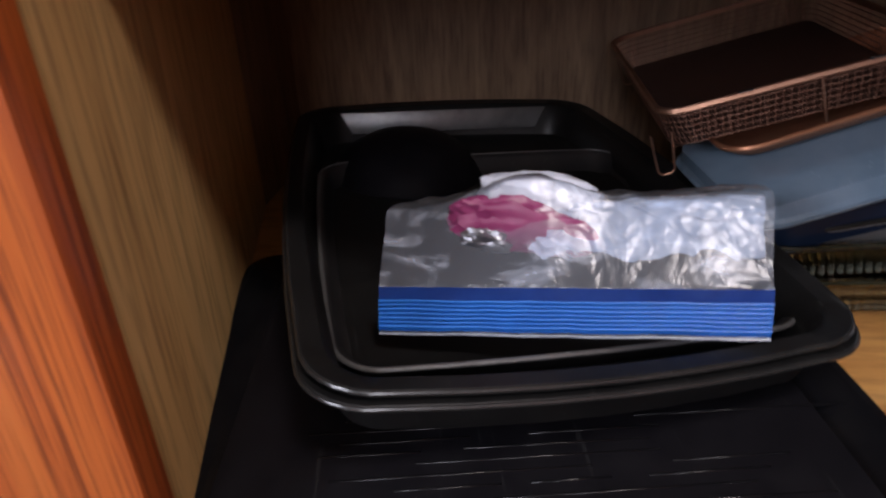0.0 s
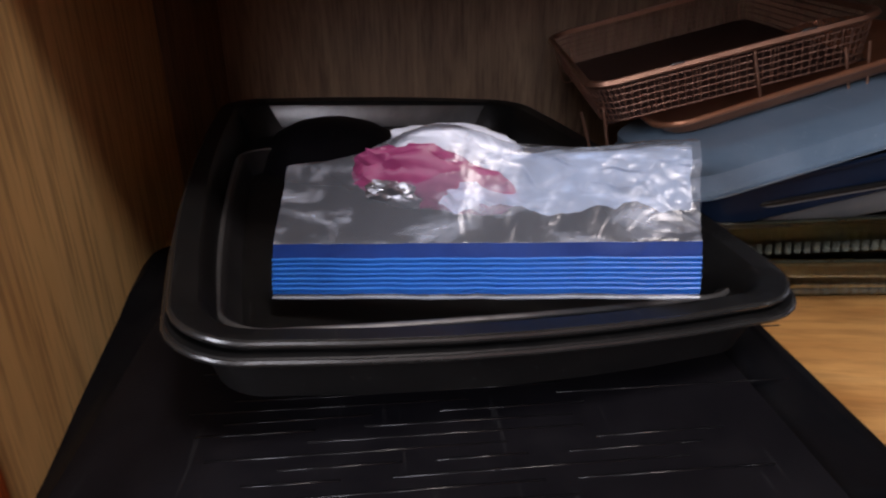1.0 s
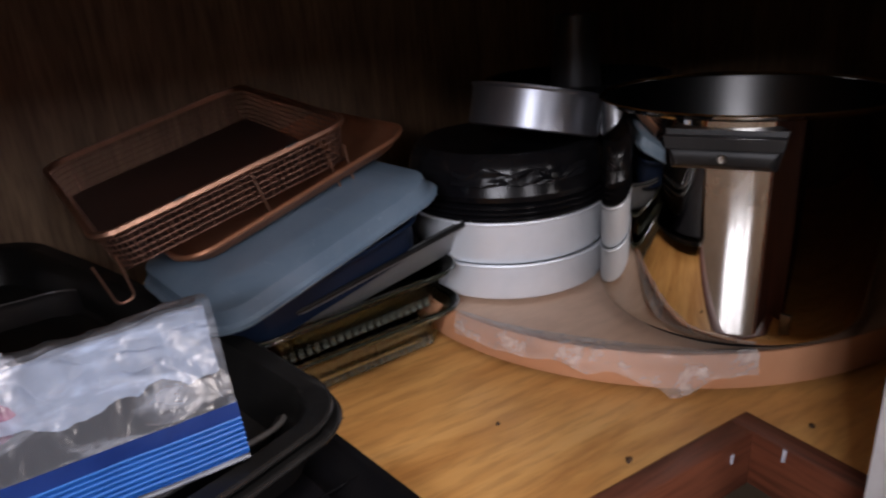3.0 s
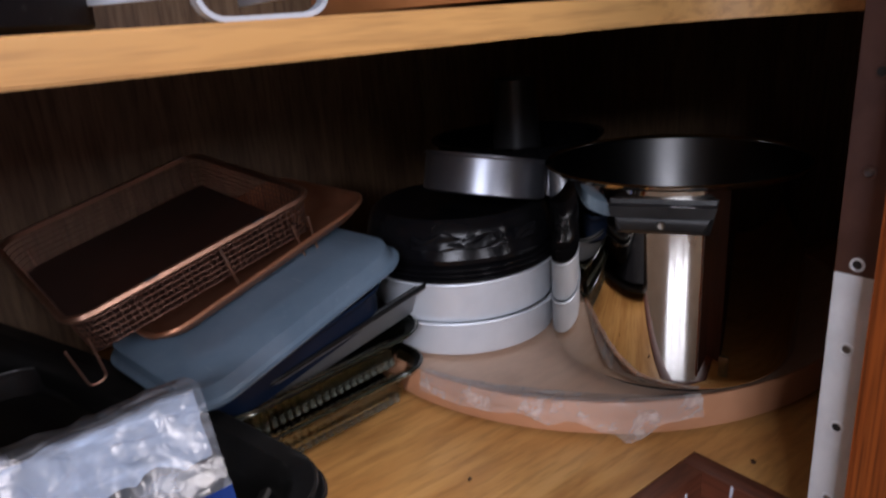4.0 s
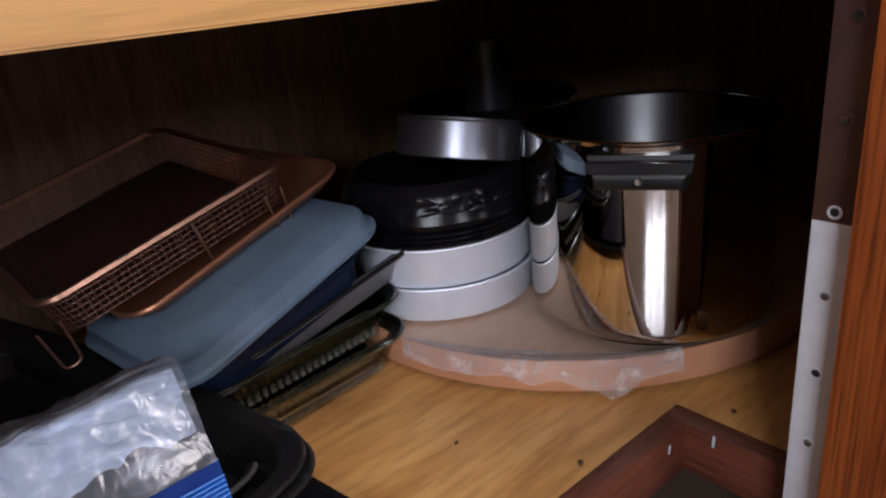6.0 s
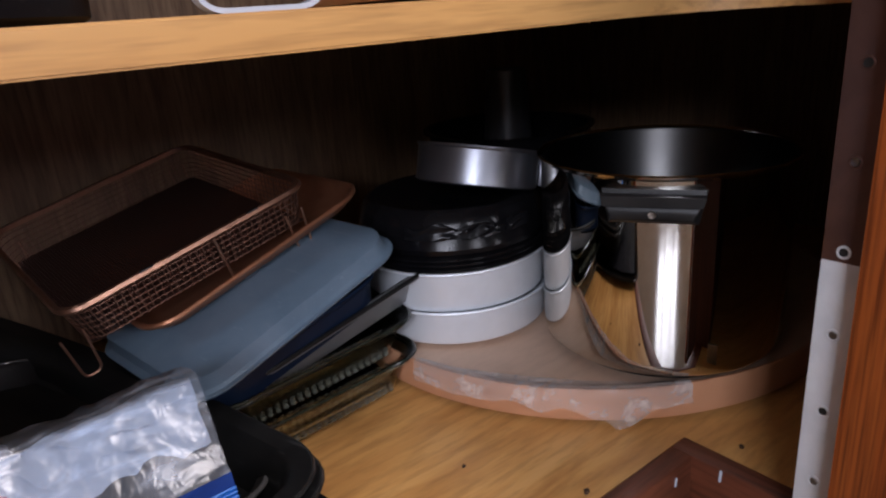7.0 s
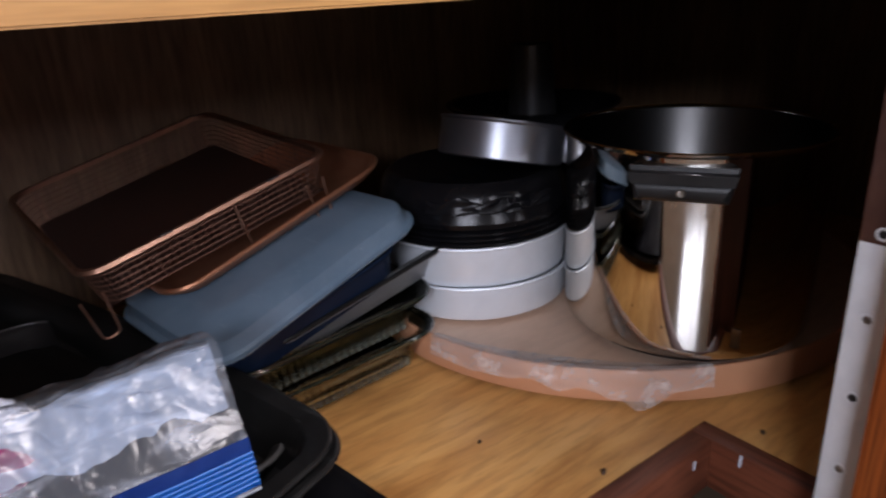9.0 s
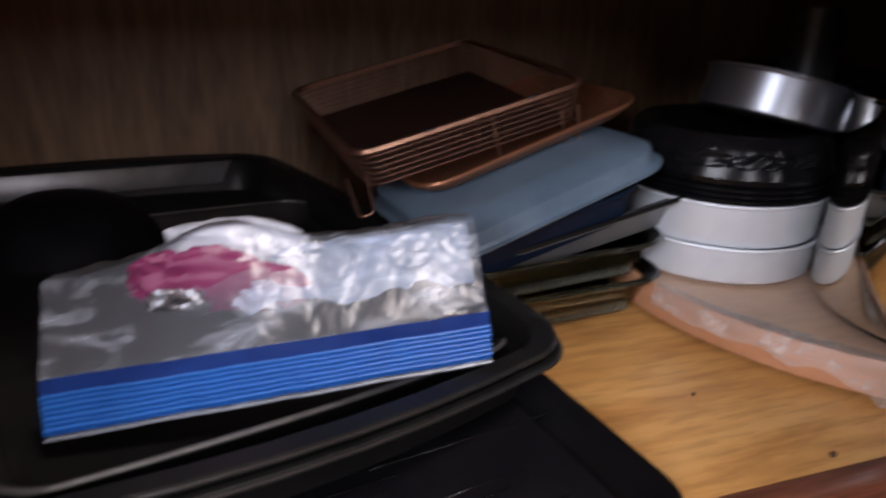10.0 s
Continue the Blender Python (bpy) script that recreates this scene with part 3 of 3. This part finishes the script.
part("crinkle_trim", bm, surface("crinkled_black_film", (0.004, 0.004, 0.005), (0.009, 0.009, 0.010), 0.2, 0.0, 20, 300, 0.2, None, 0.0, 0.16), fluted, "crinkled shiny black film round the wall")
tin = thing("springform_tin", "small bright tin springform pan tipped on the stack", "cake pan", pose(PX + 0.013, PY - 0.030, Z2 + 0.0480, -3, 14, 0))
part("body", lathe([(0.02, 0), (0.0605, 0.0), (0.0640, 0.002), (0.0635, 0.005), (0.0637, 0.036), (0.0655, 0.038), (0.0650, 0.040), (0.0620, 0.039), (0.0620, 0.004), (0.02, 0.002)], 96), TIN, tin, "bright tin wall")
clipm = Matrix.Rotation(radians(-42), 4, "Z") @ Matrix.Translation((0.0645, 0, 0))
part("clip", block(0, -0.005, 0.004, 0.006, 0.005, 0.036, 0.0018), TIN, tin, "bright tin latch", True, clipm)

# Pale grey for light that the dark tray coating reflects.
SHEEN_GREY = surface("sheen_grey_steel", (0.13, 0.13, 0.13), (0.20, 0.20, 0.20), 0.35, 0.6, 30, 400, 0.1)
FUNNEL = surface("worn_grey_coating", (0.05, 0.05, 0.053), (0.075, 0.075, 0.077), 0.34, 0.4, 22, 400, 0.1)
tube_pan = thing("tube_pan", "black tube cake pan with tall centre funnel", "cake pan", pose(0.192, 0.405, SU))
part("body", lathe([(0.03, 0), (0.098, 0), (0.108, 0.166), (0.116, 0.167), (0.116, 0.169), (0.107, 0.169), (0.097, 0.003), (0.03, 0.003)], 96), BLACK_GLOSS, tube_pan)
part("funnel", lathe([(0.042, 0.004), (0.0265, 0.242), (0.0245, 0.243), (0.0245, 0.236), (0.039, 0.006)], 48), FUNNEL, tube_pan, "tapering grey centre funnel")

# ---- glass dishes and the leaning stack ----
def glass_dish(at, w, d, hh, label):
    t = thing("glass_dish", label, "baking dish", at, "clear glass baking dishes")
    part("body", loft(pan_loops(w, d, hh, 0.012, 0.006, 0.03, 0.0045, 0.0, 0.004)), GLASS, t)
    for k in range(2):
        s = 1 if k else -1
        part("handle", loft([rounded(0.016, 0.075, 0.007, hh - 0.008), rounded(0.018, 0.078, 0.008, hh - 0.004), rounded(0.016, 0.075, 0.007, hh + 0.001)]), GLASS, t, "ribbed glass lug", True, pose(s * (w / 2 + 0.012), 0, 0))
    rim_of(w, d, 0.006, 0.03, hh, 0.0, GLASS_EDGE, t, "dark edge of the glass", 0.0017)
    for i in range(20):
        x = -w / 2 + 0.035 + (w - 0.07) * i / 19
        part("rib", block(-0.0024, -0.0020, 0.008, 0.0024, 0.0020, hh - 0.006, 0.0009, None, 1), RIB_GLASS, t, "", True, pose(x, -d / 2 + 0.006, 0, -12, 0, 0))
    return t


glass_dish(pose(-0.2245, 0.3175, 0.001, 0, 0, 5), 0.215, 0.205, 0.042, "clear greenish glass baking dish on the cabinet floor")
glass_dish(pose(-0.2205, 0.3215, 0.0346, 0, -2, 5), 0.212, 0.202, 0.040, "clear greenish glass baking dish nested in another")
gp = thing("roasting_pan", "grey coated steel baking pan leaning on glass dishes", "baking pan", pose(-0.1875, 0.327, 0.0655, 0, -9, 7))
part("body", loft(pan_loops(0.216, 0.185, 0.034, 0.010, 0.008, 0.028)), GREY_PAN, gp)
part("lining", loft([rounded(0.2145, 0.1835, 0.028, 0.0345), rounded(0.2115, 0.1805, 0.028, 0.031), rounded(0.1910, 0.1600, 0.025, 0.0072), rounded(0.1760, 0.1450, 0.02, 0.0045)], True, (False, True)), BLACK, gp, "black nonstick inside")
rim_of(0.216, 0.185, 0.008, 0.028, 0.0345, 0.0, TRAY_GREY, gp, "rolled dark rim", 0.0024)
navy = thing("casserole_dish", "navy blue glazed baking dish tilted in the stack", "baking dish", pose(-0.236, 0.301, 0.0785, 0, -12.5, 8))
part("body", loft(pan_loops(0.194, 0.166, 0.036, 0.005, 0.004, 0.032, 0.005)), NAVY, navy)
blue = thing("baking_sheet", "slate blue metal baking pan lying upside down, tilted", "baking pan", pose(-0.2388, 0.301, 0.1219, 0, -16.0, 9.0) @ pose(0, 0, 0.0286))
part("body", loft([rounded(w, d, r, z) for w, d, r, z in (
    (0.150, 0.108, 0.016, -0.0075), (0.160, 0.118, 0.020, -0.0078), (0.1660, 0.1240, 0.022, -0.0084),
    (0.2180, 0.1720, 0.030, -0.0128), (0.2215, 0.1755, 0.031, -0.0140), (0.2240, 0.1780, 0.032, -0.0205), (0.2270, 0.1808, 0.033, -0.0270),
    (0.2372, 0.1910, 0.036, -0.0284), (0.2360, 0.1898, 0.036, -0.0300), (0.2240, 0.1780, 0.032, -0.0240),
    (0.2140, 0.1680, 0.028, -0.0165), (0.1640, 0.1220, 0.021, -0.0115), (0.148, 0.106, 0.014, -0.0100))]), BLUE, blue)
cop = thing("copper_tray", "shallow copper coloured baking tray tilted under a basket", "baking tray", pose(-0.2308, 0.3660, 0.1505, 0, -17.0, 6.5))
part("body", loft(pan_loops(0.226, 0.170, 0.014, 0.004, 0.004, 0.024, 0.0015)), COPPER, cop)
rim_of(0.226, 0.170, 0.0045, 0.024, 0.0135, 0.0, COPPER, cop, "rolled copper rim", 0.0026)

# crisper basket of woven copper wire
BW, BD, BH = 0.223, 0.266, 0.038
basket = thing("crisper_basket", "copper wire crisping basket on little legs", "basket", pose(-0.2937, 0.4158, 0.1947, 2.5, -14.1, 3.7) @ pose(0, 0, -BH))
part("rim", loft([rounded(BW + 0.006, BD + 0.006, 0.022, BH - 0.004), rounded(BW + 0.009, BD + 0.009, 0.023, BH - 0.002), rounded(BW + 0.006, BD + 0.006, 0.022, BH + 0.001), rounded(BW - 0.001, BD - 0.001, 0.02, BH + 0.001), rounded(BW - 0.001, BD - 0.001, 0.02, BH - 0.004), rounded(BW + 0.006, BD + 0.006, 0.022, BH - 0.004)], True, (False, False)), COPPER_WIRE, basket, "flat copper rim band")


def basket_net():
    bm = bmesh.new()
    for z in (0.003, 0.0085, 0.014, 0.0195, 0.025, 0.0305):
        k = z / BH
        wire(rounded(BW - 0.012 + 0.012 * k, BD - 0.012 + 0.012 * k, 0.02, z), 0.00052, True, 4, bm)
    ring0, ring1 = rounded(BW - 0.014, BD - 0.014, 0.02, 0.001, 7), rounded(BW, BD, 0.02, BH - 0.003, 7)
    for (x0, y0, z0), (x1, y1, z1) in zip(ring0, ring1):
        wire([(x0, y0, z0), (x1, y1, z1)], 0.0005, False, 4, bm)
    for s in (-1, 1):
        for i in range(30):
            x = -BW / 2 + 0.024 + (BW - 0.048) * i / 29
            wire([(x, s * (BD / 2 - 0.007), 0.001), (x, s * BD / 2, BH - 0.003)], 0.0005, False, 4, bm)
            y = -BD / 2 + 0.024 + (BD - 0.048) * i / 29
            wire([(s * (BW / 2 - 0.007), y, 0.001), (s * BW / 2, y, BH - 0.003)], 0.0005, False, 4, bm)
    return bm


part("side_mesh", basket_net(), NET_WIRE, basket, "woven copper wire wall")
# Floor wires in a much darker copper than the rim.
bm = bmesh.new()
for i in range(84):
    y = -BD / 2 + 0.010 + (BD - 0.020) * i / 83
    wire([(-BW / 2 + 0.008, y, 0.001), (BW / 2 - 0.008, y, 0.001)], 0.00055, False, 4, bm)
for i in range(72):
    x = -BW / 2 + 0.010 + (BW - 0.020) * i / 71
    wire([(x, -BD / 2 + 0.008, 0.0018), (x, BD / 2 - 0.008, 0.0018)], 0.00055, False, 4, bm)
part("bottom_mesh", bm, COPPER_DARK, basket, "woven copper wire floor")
for x, y in ((-BW / 2 - 0.003, -BD / 2 + 0.004), (BW / 2 - 0.02, -BD / 2), (-BW / 2 + 0.012, BD / 2), (BW / 2 - 0.02, BD / 2)):
    leg = arc([(x - 0.009, y, 0.018), (x - 0.007, y, -0.020), (x + 0.007, y, -0.020), (x + 0.009, y, 0.018)], 0.006)
    part("leg", wire(leg, 0.0011, False, 8), COPPER_WIRE, basket, "bent wire foot", True)
part("strut", wire([(0.014, -BD / 2 - 0.001, BH - 0.002), (0.018, -BD / 2 + 0.003, -0.012)], 0.0013, False, 8), COPPER_WIRE, basket)
for x in (-0.045, 0.055):
    part("rivet", block(-0.006, -0.0012, BH - 0.0042, 0.006, 0.0012, BH + 0.0022, 0.0008), BLACK, basket, "dark gap in the rim", True, pose(x, -BD / 2 - 0.002, 0))

# ---- black trays, broiler pan and the freezer bag ----
TR = pose(-0.5305, 0.2832, 0.0900, 1.4, 3.5, 18.4) @ pose(0, 0, -0.0460)
low = thing("roasting_tray", "large dark nonstick roasting tray with rolled rim", "roasting tray", TR)
part("body", loft(pan_loops(0.340, 0.523, 0.0405, 0.010, 0.012, 0.036, 0.002, 0.010, 0.004)), TRAY_GREY, low)
rim_of(0.340, 0.523, 0.0125, 0.036, 0.0400, 0.010, RIM_GREY, low, "rolled dark rim", 0.0019)
mid = thing("oven_tray", "dark nonstick oven tray nested in a larger one", "oven tray", TR @ pose(0, 0, 0.0060))
part("body", loft(pan_loops(0.330, 0.513, 0.0420, 0.010, 0.014, 0.036, 0.002, 0.010, 0.004)), TRAY_GREY, mid)
rim_of(0.330, 0.513, 0.0145, 0.036, 0.0420, 0.010, RIM_GREY, mid, "rolled dark rim", 0.0019)
# Added plate: window light on the far inner wall, painted pale grey.
part("end_sheen", block(-0.148, -0.0008, -0.0125, 0.148, 0.0008, 0.0125, 0.0006), SHEEN_GREY, mid, "pale grey plate for the sheen on the inner end", True, pose(0, 0.2520, 0.027, -14, 0, 0))
inner = thing("cookie_sheet", "smaller black baking tray inside the oven tray", "baking tray", pose(-0.5129, 0.2444, 0.0692, 1.4, 3.2, 18.4) @ pose(0, 0, -0.026))
part("body", loft(pan_loops(0.324, 0.352, 0.026, 0.008, 0.004, 0.03, 0.002, 0.004)), BLACK, inner)
# Lighter rim colour stands in for the highlight along the dark rim.
rim_of(0.324, 0.352, 0.004, 0.03, 0.026, 0.004, SHEEN_GREY, inner, "rolled dark rim", 0.0020)

bowl = thing("bowl", "black bowl lying upside down in the trays", "bowl", pose(-0.640, 0.412, 0.055, 0, 4, 18))
part("shell", lathe([(0.078, 0.0), (0.084, 0.0), (0.086, 0.003), (0.083, 0.006), (0.076, 0.018), (0.062, 0.032), (0.044, 0.042), (0.022, 0.048), (0.004, 0.049)], 72), BLACK_DULL, bowl)
wire_rack = thing("wire_rack", "low black wire rack on the broiler pan under trays", "rack", TR)
for x in (-0.13, 0.13):
    part("rail", wire([(x, -0.19, -0.004), (x, 0.17, -0.004)], 0.0022), BLACK_DULL, wire_rack)
    for y in (-0.16, 0.14):
        part("leg", wire([(x, y, -0.004), (x, y, -0.030 + 0.055 * x)], 0.0022), BLACK_DULL, wire_rack)
for i in range(12):
    part("bar", wire([(-0.14, -0.18 + 0.03 * i, -0.0015), (0.14, -0.18 + 0.03 * i, -0.0015)], 0.0013, False, 6), BLACK_DULL, wire_rack)
broil = thing("broiler_pan", "black enamel broiler pan on the cabinet floor", "broiler pan", pose(-0.513, 0.130, 0.0025, 0, 0, 10))
part("body", loft(pan_loops(0.462, 0.37, 0.012, 0.010, 0.006, 0.022, 0.002)), BLACK_GLOSS, broil)
grid_part = part("grid", block(-0.20, -0.172, 0.006, 0.20, 0.172, 0.0075, 0.0006), BLACK_DULL, broil, "black slotted insert")
dash = random.Random(5)
for j in range(16):
    y, x = -0.166 + j * 0.0106, -0.150 + dash.uniform(0, 0.08)
    while x < 0.10:
        n = dash.uniform(0.05, 0.17)
        part("slat", block(-n / 2, -0.0008, 0, n / 2, 0.0008, 0.0009, 0.0004, None, 1), BLACK_GLOSS, grid_part, "", True, pose(x + n / 2, y, 0.0074, 0, 0, dash.uniform(-0.5, 0.5)))
        x += n + dash.uniform(0.01, 0.07)

BAG = Vector((-0.474, 0.078, 0.0))


def bag_front(u, v):
    """The freezer bag: v runs from its zip edge up the front, over the top and down behind."""
    x = -0.122 + 0.244 * u
    n = noise.noise(Vector((u * 6, v * 5, 4)))
    n2 = noise.noise(Vector((u * 19, v * 15, 7)))
    top = 0.044 + 0.010 * u + 0.020 * math.exp(-((u - 0.38) / 0.17) ** 2)
    if v < 0.28:
        t = v / 0.28
        y, z = -0.012 + 0.010 * t, 0.0715 + 0.0125 * u + (0.0325 - 0.0015 * u) * t
    elif v < 0.6:
        t = (v - 0.28) / 0.32
        y = -0.002 + 0.045 * t + 0.008 * sin(pi * t)
        z = 0.104 + 0.011 * u + (top - 0.010) * sin(t * pi / 2)
    else:
        t = (v - 0.6) / 0.4
        y = 0.043 + 0.13 * t
        z = 0.104 + 0.011 * u + (top - 0.010) * cos(t * pi / 2) - 0.026 * t
    k = 1 if v > 0.28 else 0.12
    n2 += (0.8 * max(0.0, u - 0.35) * (1 - abs(noise.noise(Vector((u * 14 + v * 9, v * 20, 3)))) * 3.0) if v > 0.30 else 0)
    edge = min(1, 8 * u, 8 * (1 - u))
    pinch = 1 + 0.02 * sin(pi * min(1, max(0, v - 0.28) / 0.72))
    return Vector((x * pinch, y + k * (0.004 * n + 0.0024 * n2), z + k * edge * (0.003 * n + 0.0022 * n2) * (1 - 0.8 * math.exp(-((v - 0.6) / 0.10) ** 2))))


bag = thing("freezer_bag", "clear plastic freezer bag with blue zip on the trays", "plastic bag", pose(*BAG, 0, 0, -2))
part("film", sheet(170, 130, bag_front), FILM, bag, "wrinkled clear plastic film")


def zip_band(v0, v1, off, thick):
    def f(u, v):
        p = bag_front(u, v0 + (v1 - v0) * v)
        p.y -= off + 0.0006 * noise.noise(Vector((u * 5, v, 1)))
        return p
    return sheet(60, 4, f, thick)


zip_part = part("zip_band", zip_band(0.03, 0.195, 0.0012, 0.0006), BLUE_ZIP, bag, "bright blue zip closure")
part("upper_band", zip_band(0.195, 0.275, 0.0009, 0.0005), BLUE_DEEP, bag, "deeper blue strip over the zip")
for k in range(7):
    v = 0.06 + 0.024 * k
    pts = [bag_front(u / 40, v) + Vector((0, -0.0022, 0)) for u in range(41)]
    part("zip_ridge", wire(pts, 0.00062 if k % 2 else 0.0008, False, 6), ZIP_LIGHT, zip_part)
part("zip_lip", wire([bag_front(u / 40, 0.012) + Vector((0, -0.001, 0)) for u in range(41)], 0.0009, False, 6), LIP, bag, "cloudy zip lip")


def blob(sx, sy, sz, seed, rough, sub=4):
    bm = bmesh.new()
    bmesh.ops.create_icosphere(bm, subdivisions=sub, radius=1)
    for v in bm.verts:
        p = v.co.copy()
        k = 1 + rough * noise.noise(p * 1.7 + Vector((seed, 0, 0))) + rough * 0.6 * noise.noise(p * 4.3 + Vector((0, seed, 0))) + rough * 0.5 * (0.35 - abs(noise.noise(p * 5.5 + Vector((0, 0, seed))))) + rough * 0.25 * (0.3 - abs(noise.noise(p * 12 + Vector((seed, 0, seed)))))
        v.co = Vector((p.x * sx * k, p.y * sy * k, p.z * sz * k))
    return bm


def inside(name, label, category, material, x, y, z, s, turn, seed, rough):
    tagged(part(name, blob(*s, seed, rough), material, None, "", True, Matrix.Translation(BAG) @ pose(x, y, z, *turn)), label, category)


def crumple(u, v):
    """White film bunched up inside the bag along its top."""
    start = 0.40 + 0.10 * v + 0.05 * noise.noise(Vector((v * 6, 2, 9)))
    uu = start + (0.985 - start) * u
    low_edge = 0.352 + 0.014 * noise.noise(Vector((uu * 8, 1, 2))) + 0.008 * noise.noise(Vector((uu * 31, 4, 2)))
    high_edge = 0.63 - 0.14 * max(0.0, 1 - u / 0.45)
    vv = low_edge + (high_edge - low_edge) * v
    p = bag_front(uu, vv)
    fold = 1 - 2.4 * abs(noise.noise(Vector((uu * 8 + v * 2.5, v * 1.6 - uu * 3, 5))))
    fine = noise.noise(Vector((uu * 26 + v * 5, v * 5 - uu * 10, 8)))
    return p + Vector((0.001 * fine, 0.0055 - 0.0052 * fold - 0.0006 * fine, -0.0035))


part("bunched_film", sheet(220, 60, crumple), MILK, bag, "bunched white film")
inside("paper_wad", "crumpled white paper inside the clear bag", "paper", PAPER, -0.018, 0.056, 0.147, (0.044, 0.014, 0.016), (0, 6, -4), 3.1, 0.16)
inside("pink_cutter", "pink plastic piece inside the clear bag", "plastic piece", PINK, -0.028, 0.030, 0.135, (0.048, 0.007, 0.0180), (0, 9, 0), 1.3, 0.3)
inside("pink_cutter", "pink plastic piece inside the clear bag", "plastic piece", PINK, -0.063, 0.036, 0.143, (0.016, 0.007, 0.0105), (0, -20, 0), 2.2, 0.2)
inside("foil_wad", "shiny foil wad inside the clear bag", "foil", TIN, -0.052, 0.022, 0.129, (0.015, 0.005, 0.007), (0, 10, 0), 6.6, 0.4)

# ---- small things ----
br = thing("shelf_bracket", "small steel bracket behind the hinge post", "bracket", pose(0.030, -0.085, 0.0))
part("plate", block(-0.010, -0.002, 0.0, 0.012, 0.002, 0.022, 0.0008), SCREW, br)
part("flange", block(-0.010, -0.012, 0.0, 0.012, 0.002, 0.002, 0.0006), SCREW, br)
for x, y, sx in ((-0.113, 0.011, 0.0036), (-0.161, 0.100, 0.0022), (0.02, -0.04, 0.003)):
    tagged(part("crumb", blob(sx, sx * 0.6, 0.0012, x * 50, 0.5, 2), CRUMB, None, "", True, pose(x, y, 0.0008, 0, 0, 35)), "dark crumb on the plywood floor", "crumb")

# ---- on the upper shelf ----
ZS = SHELF + THICK
rack = thing("pan_rack", "white coated wire pan rack on the shelf edge", "rack", pose(-0.30, 0.045, ZS))
def strip(points, wide, thick):
    """A flat band along a line in the xz plane."""
    pts = [Vector(p) for p in points]
    loops = []
    for i, p in enumerate(pts):
        t = (pts[min(i + 1, len(pts) - 1)] - pts[max(i - 1, 0)]).normalized()
        n = Vector((-t.z, 0, t.x)) * thick / 2
        w = Vector((0, wide / 2, 0))
        loops.append([tuple(p + n + w), tuple(p + n - w), tuple(p - n - w), tuple(p - n + w)])
    return loft(loops)


part("front_loop", strip(arc([(-0.036, 0, 0.085), (-0.033, 0, 0.0013), (0.030, 0, 0.0013), (0.036, 0, 0.085)], 0.014, 8), 0.0075, 0.0024), WHITE_WIRE, rack, "bent white metal band")
part("front_bar", loft([rounded(0.064, 0.0045, 0.002, 0.0125), rounded(0.064, 0.0045, 0.002, 0.0215)]), WHITE_WIRE, rack, "flat white bar", True, pose(0.013, -0.006, 0))
part("side_bar", loft([rounded(0.0045, 0.14, 0.002, 0.0125), rounded(0.0045, 0.14, 0.002, 0.0215)]), WHITE_WIRE, rack, "flat white bar", True, pose(-0.062, 0.052, 0, 0, 0, 38))
part("side_bar", loft([rounded(0.0045, 0.15, 0.002, 0.0125), rounded(0.0045, 0.15, 0.002, 0.0215)]), WHITE_WIRE, rack, "flat white bar", True, pose(0.040, 0.068, 0, 0, 0, -4))
for k in range(5):
    y, x = 0.020 + 0.024 * k, -0.012 - 0.014 * k
    part("divider", wire(arc([(x - 0.020, y, 0.100), (x - 0.014, y, 0.027), (x + 0.014, y, 0.027), (x + 0.020, y, 0.100)], 0.013), 0.0015, False, 8), WHITE_WIRE, rack, "white wire divider")
    part("upright", wire([(x + 0.026, y - 0.004, 0.017), (x + 0.024, y, 0.10)], 0.0015, False, 8), WHITE_WIRE, rack)
bp = thing("saucepan", "black saucepan standing on the shelf", "pan", pose(-0.448, 0.135, ZS))
part("body", lathe([(0.03, 0), (0.084, 0), (0.090, 0.004), (0.094, 0.085), (0.097, 0.087), (0.092, 0.089), (0.086, 0.005), (0.03, 0.003)], 72), BLACK_DULL, bp)
part("handle", loft([[(0.085 + 0.135 * t, y * (1 - 0.3 * t), 0.066 + 0.012 * t + z) for y, z in ((-0.010, 0), (-0.006, 0.008), (0.006, 0.008), (0.010, 0), (0.006, -0.006), (-0.006, -0.006))] for t in (0, 0.2, 0.5, 0.8, 1)]), BLACK_DULL, bp, "long black handle", True, pose(0, 0, 0, 0, 0, -6))
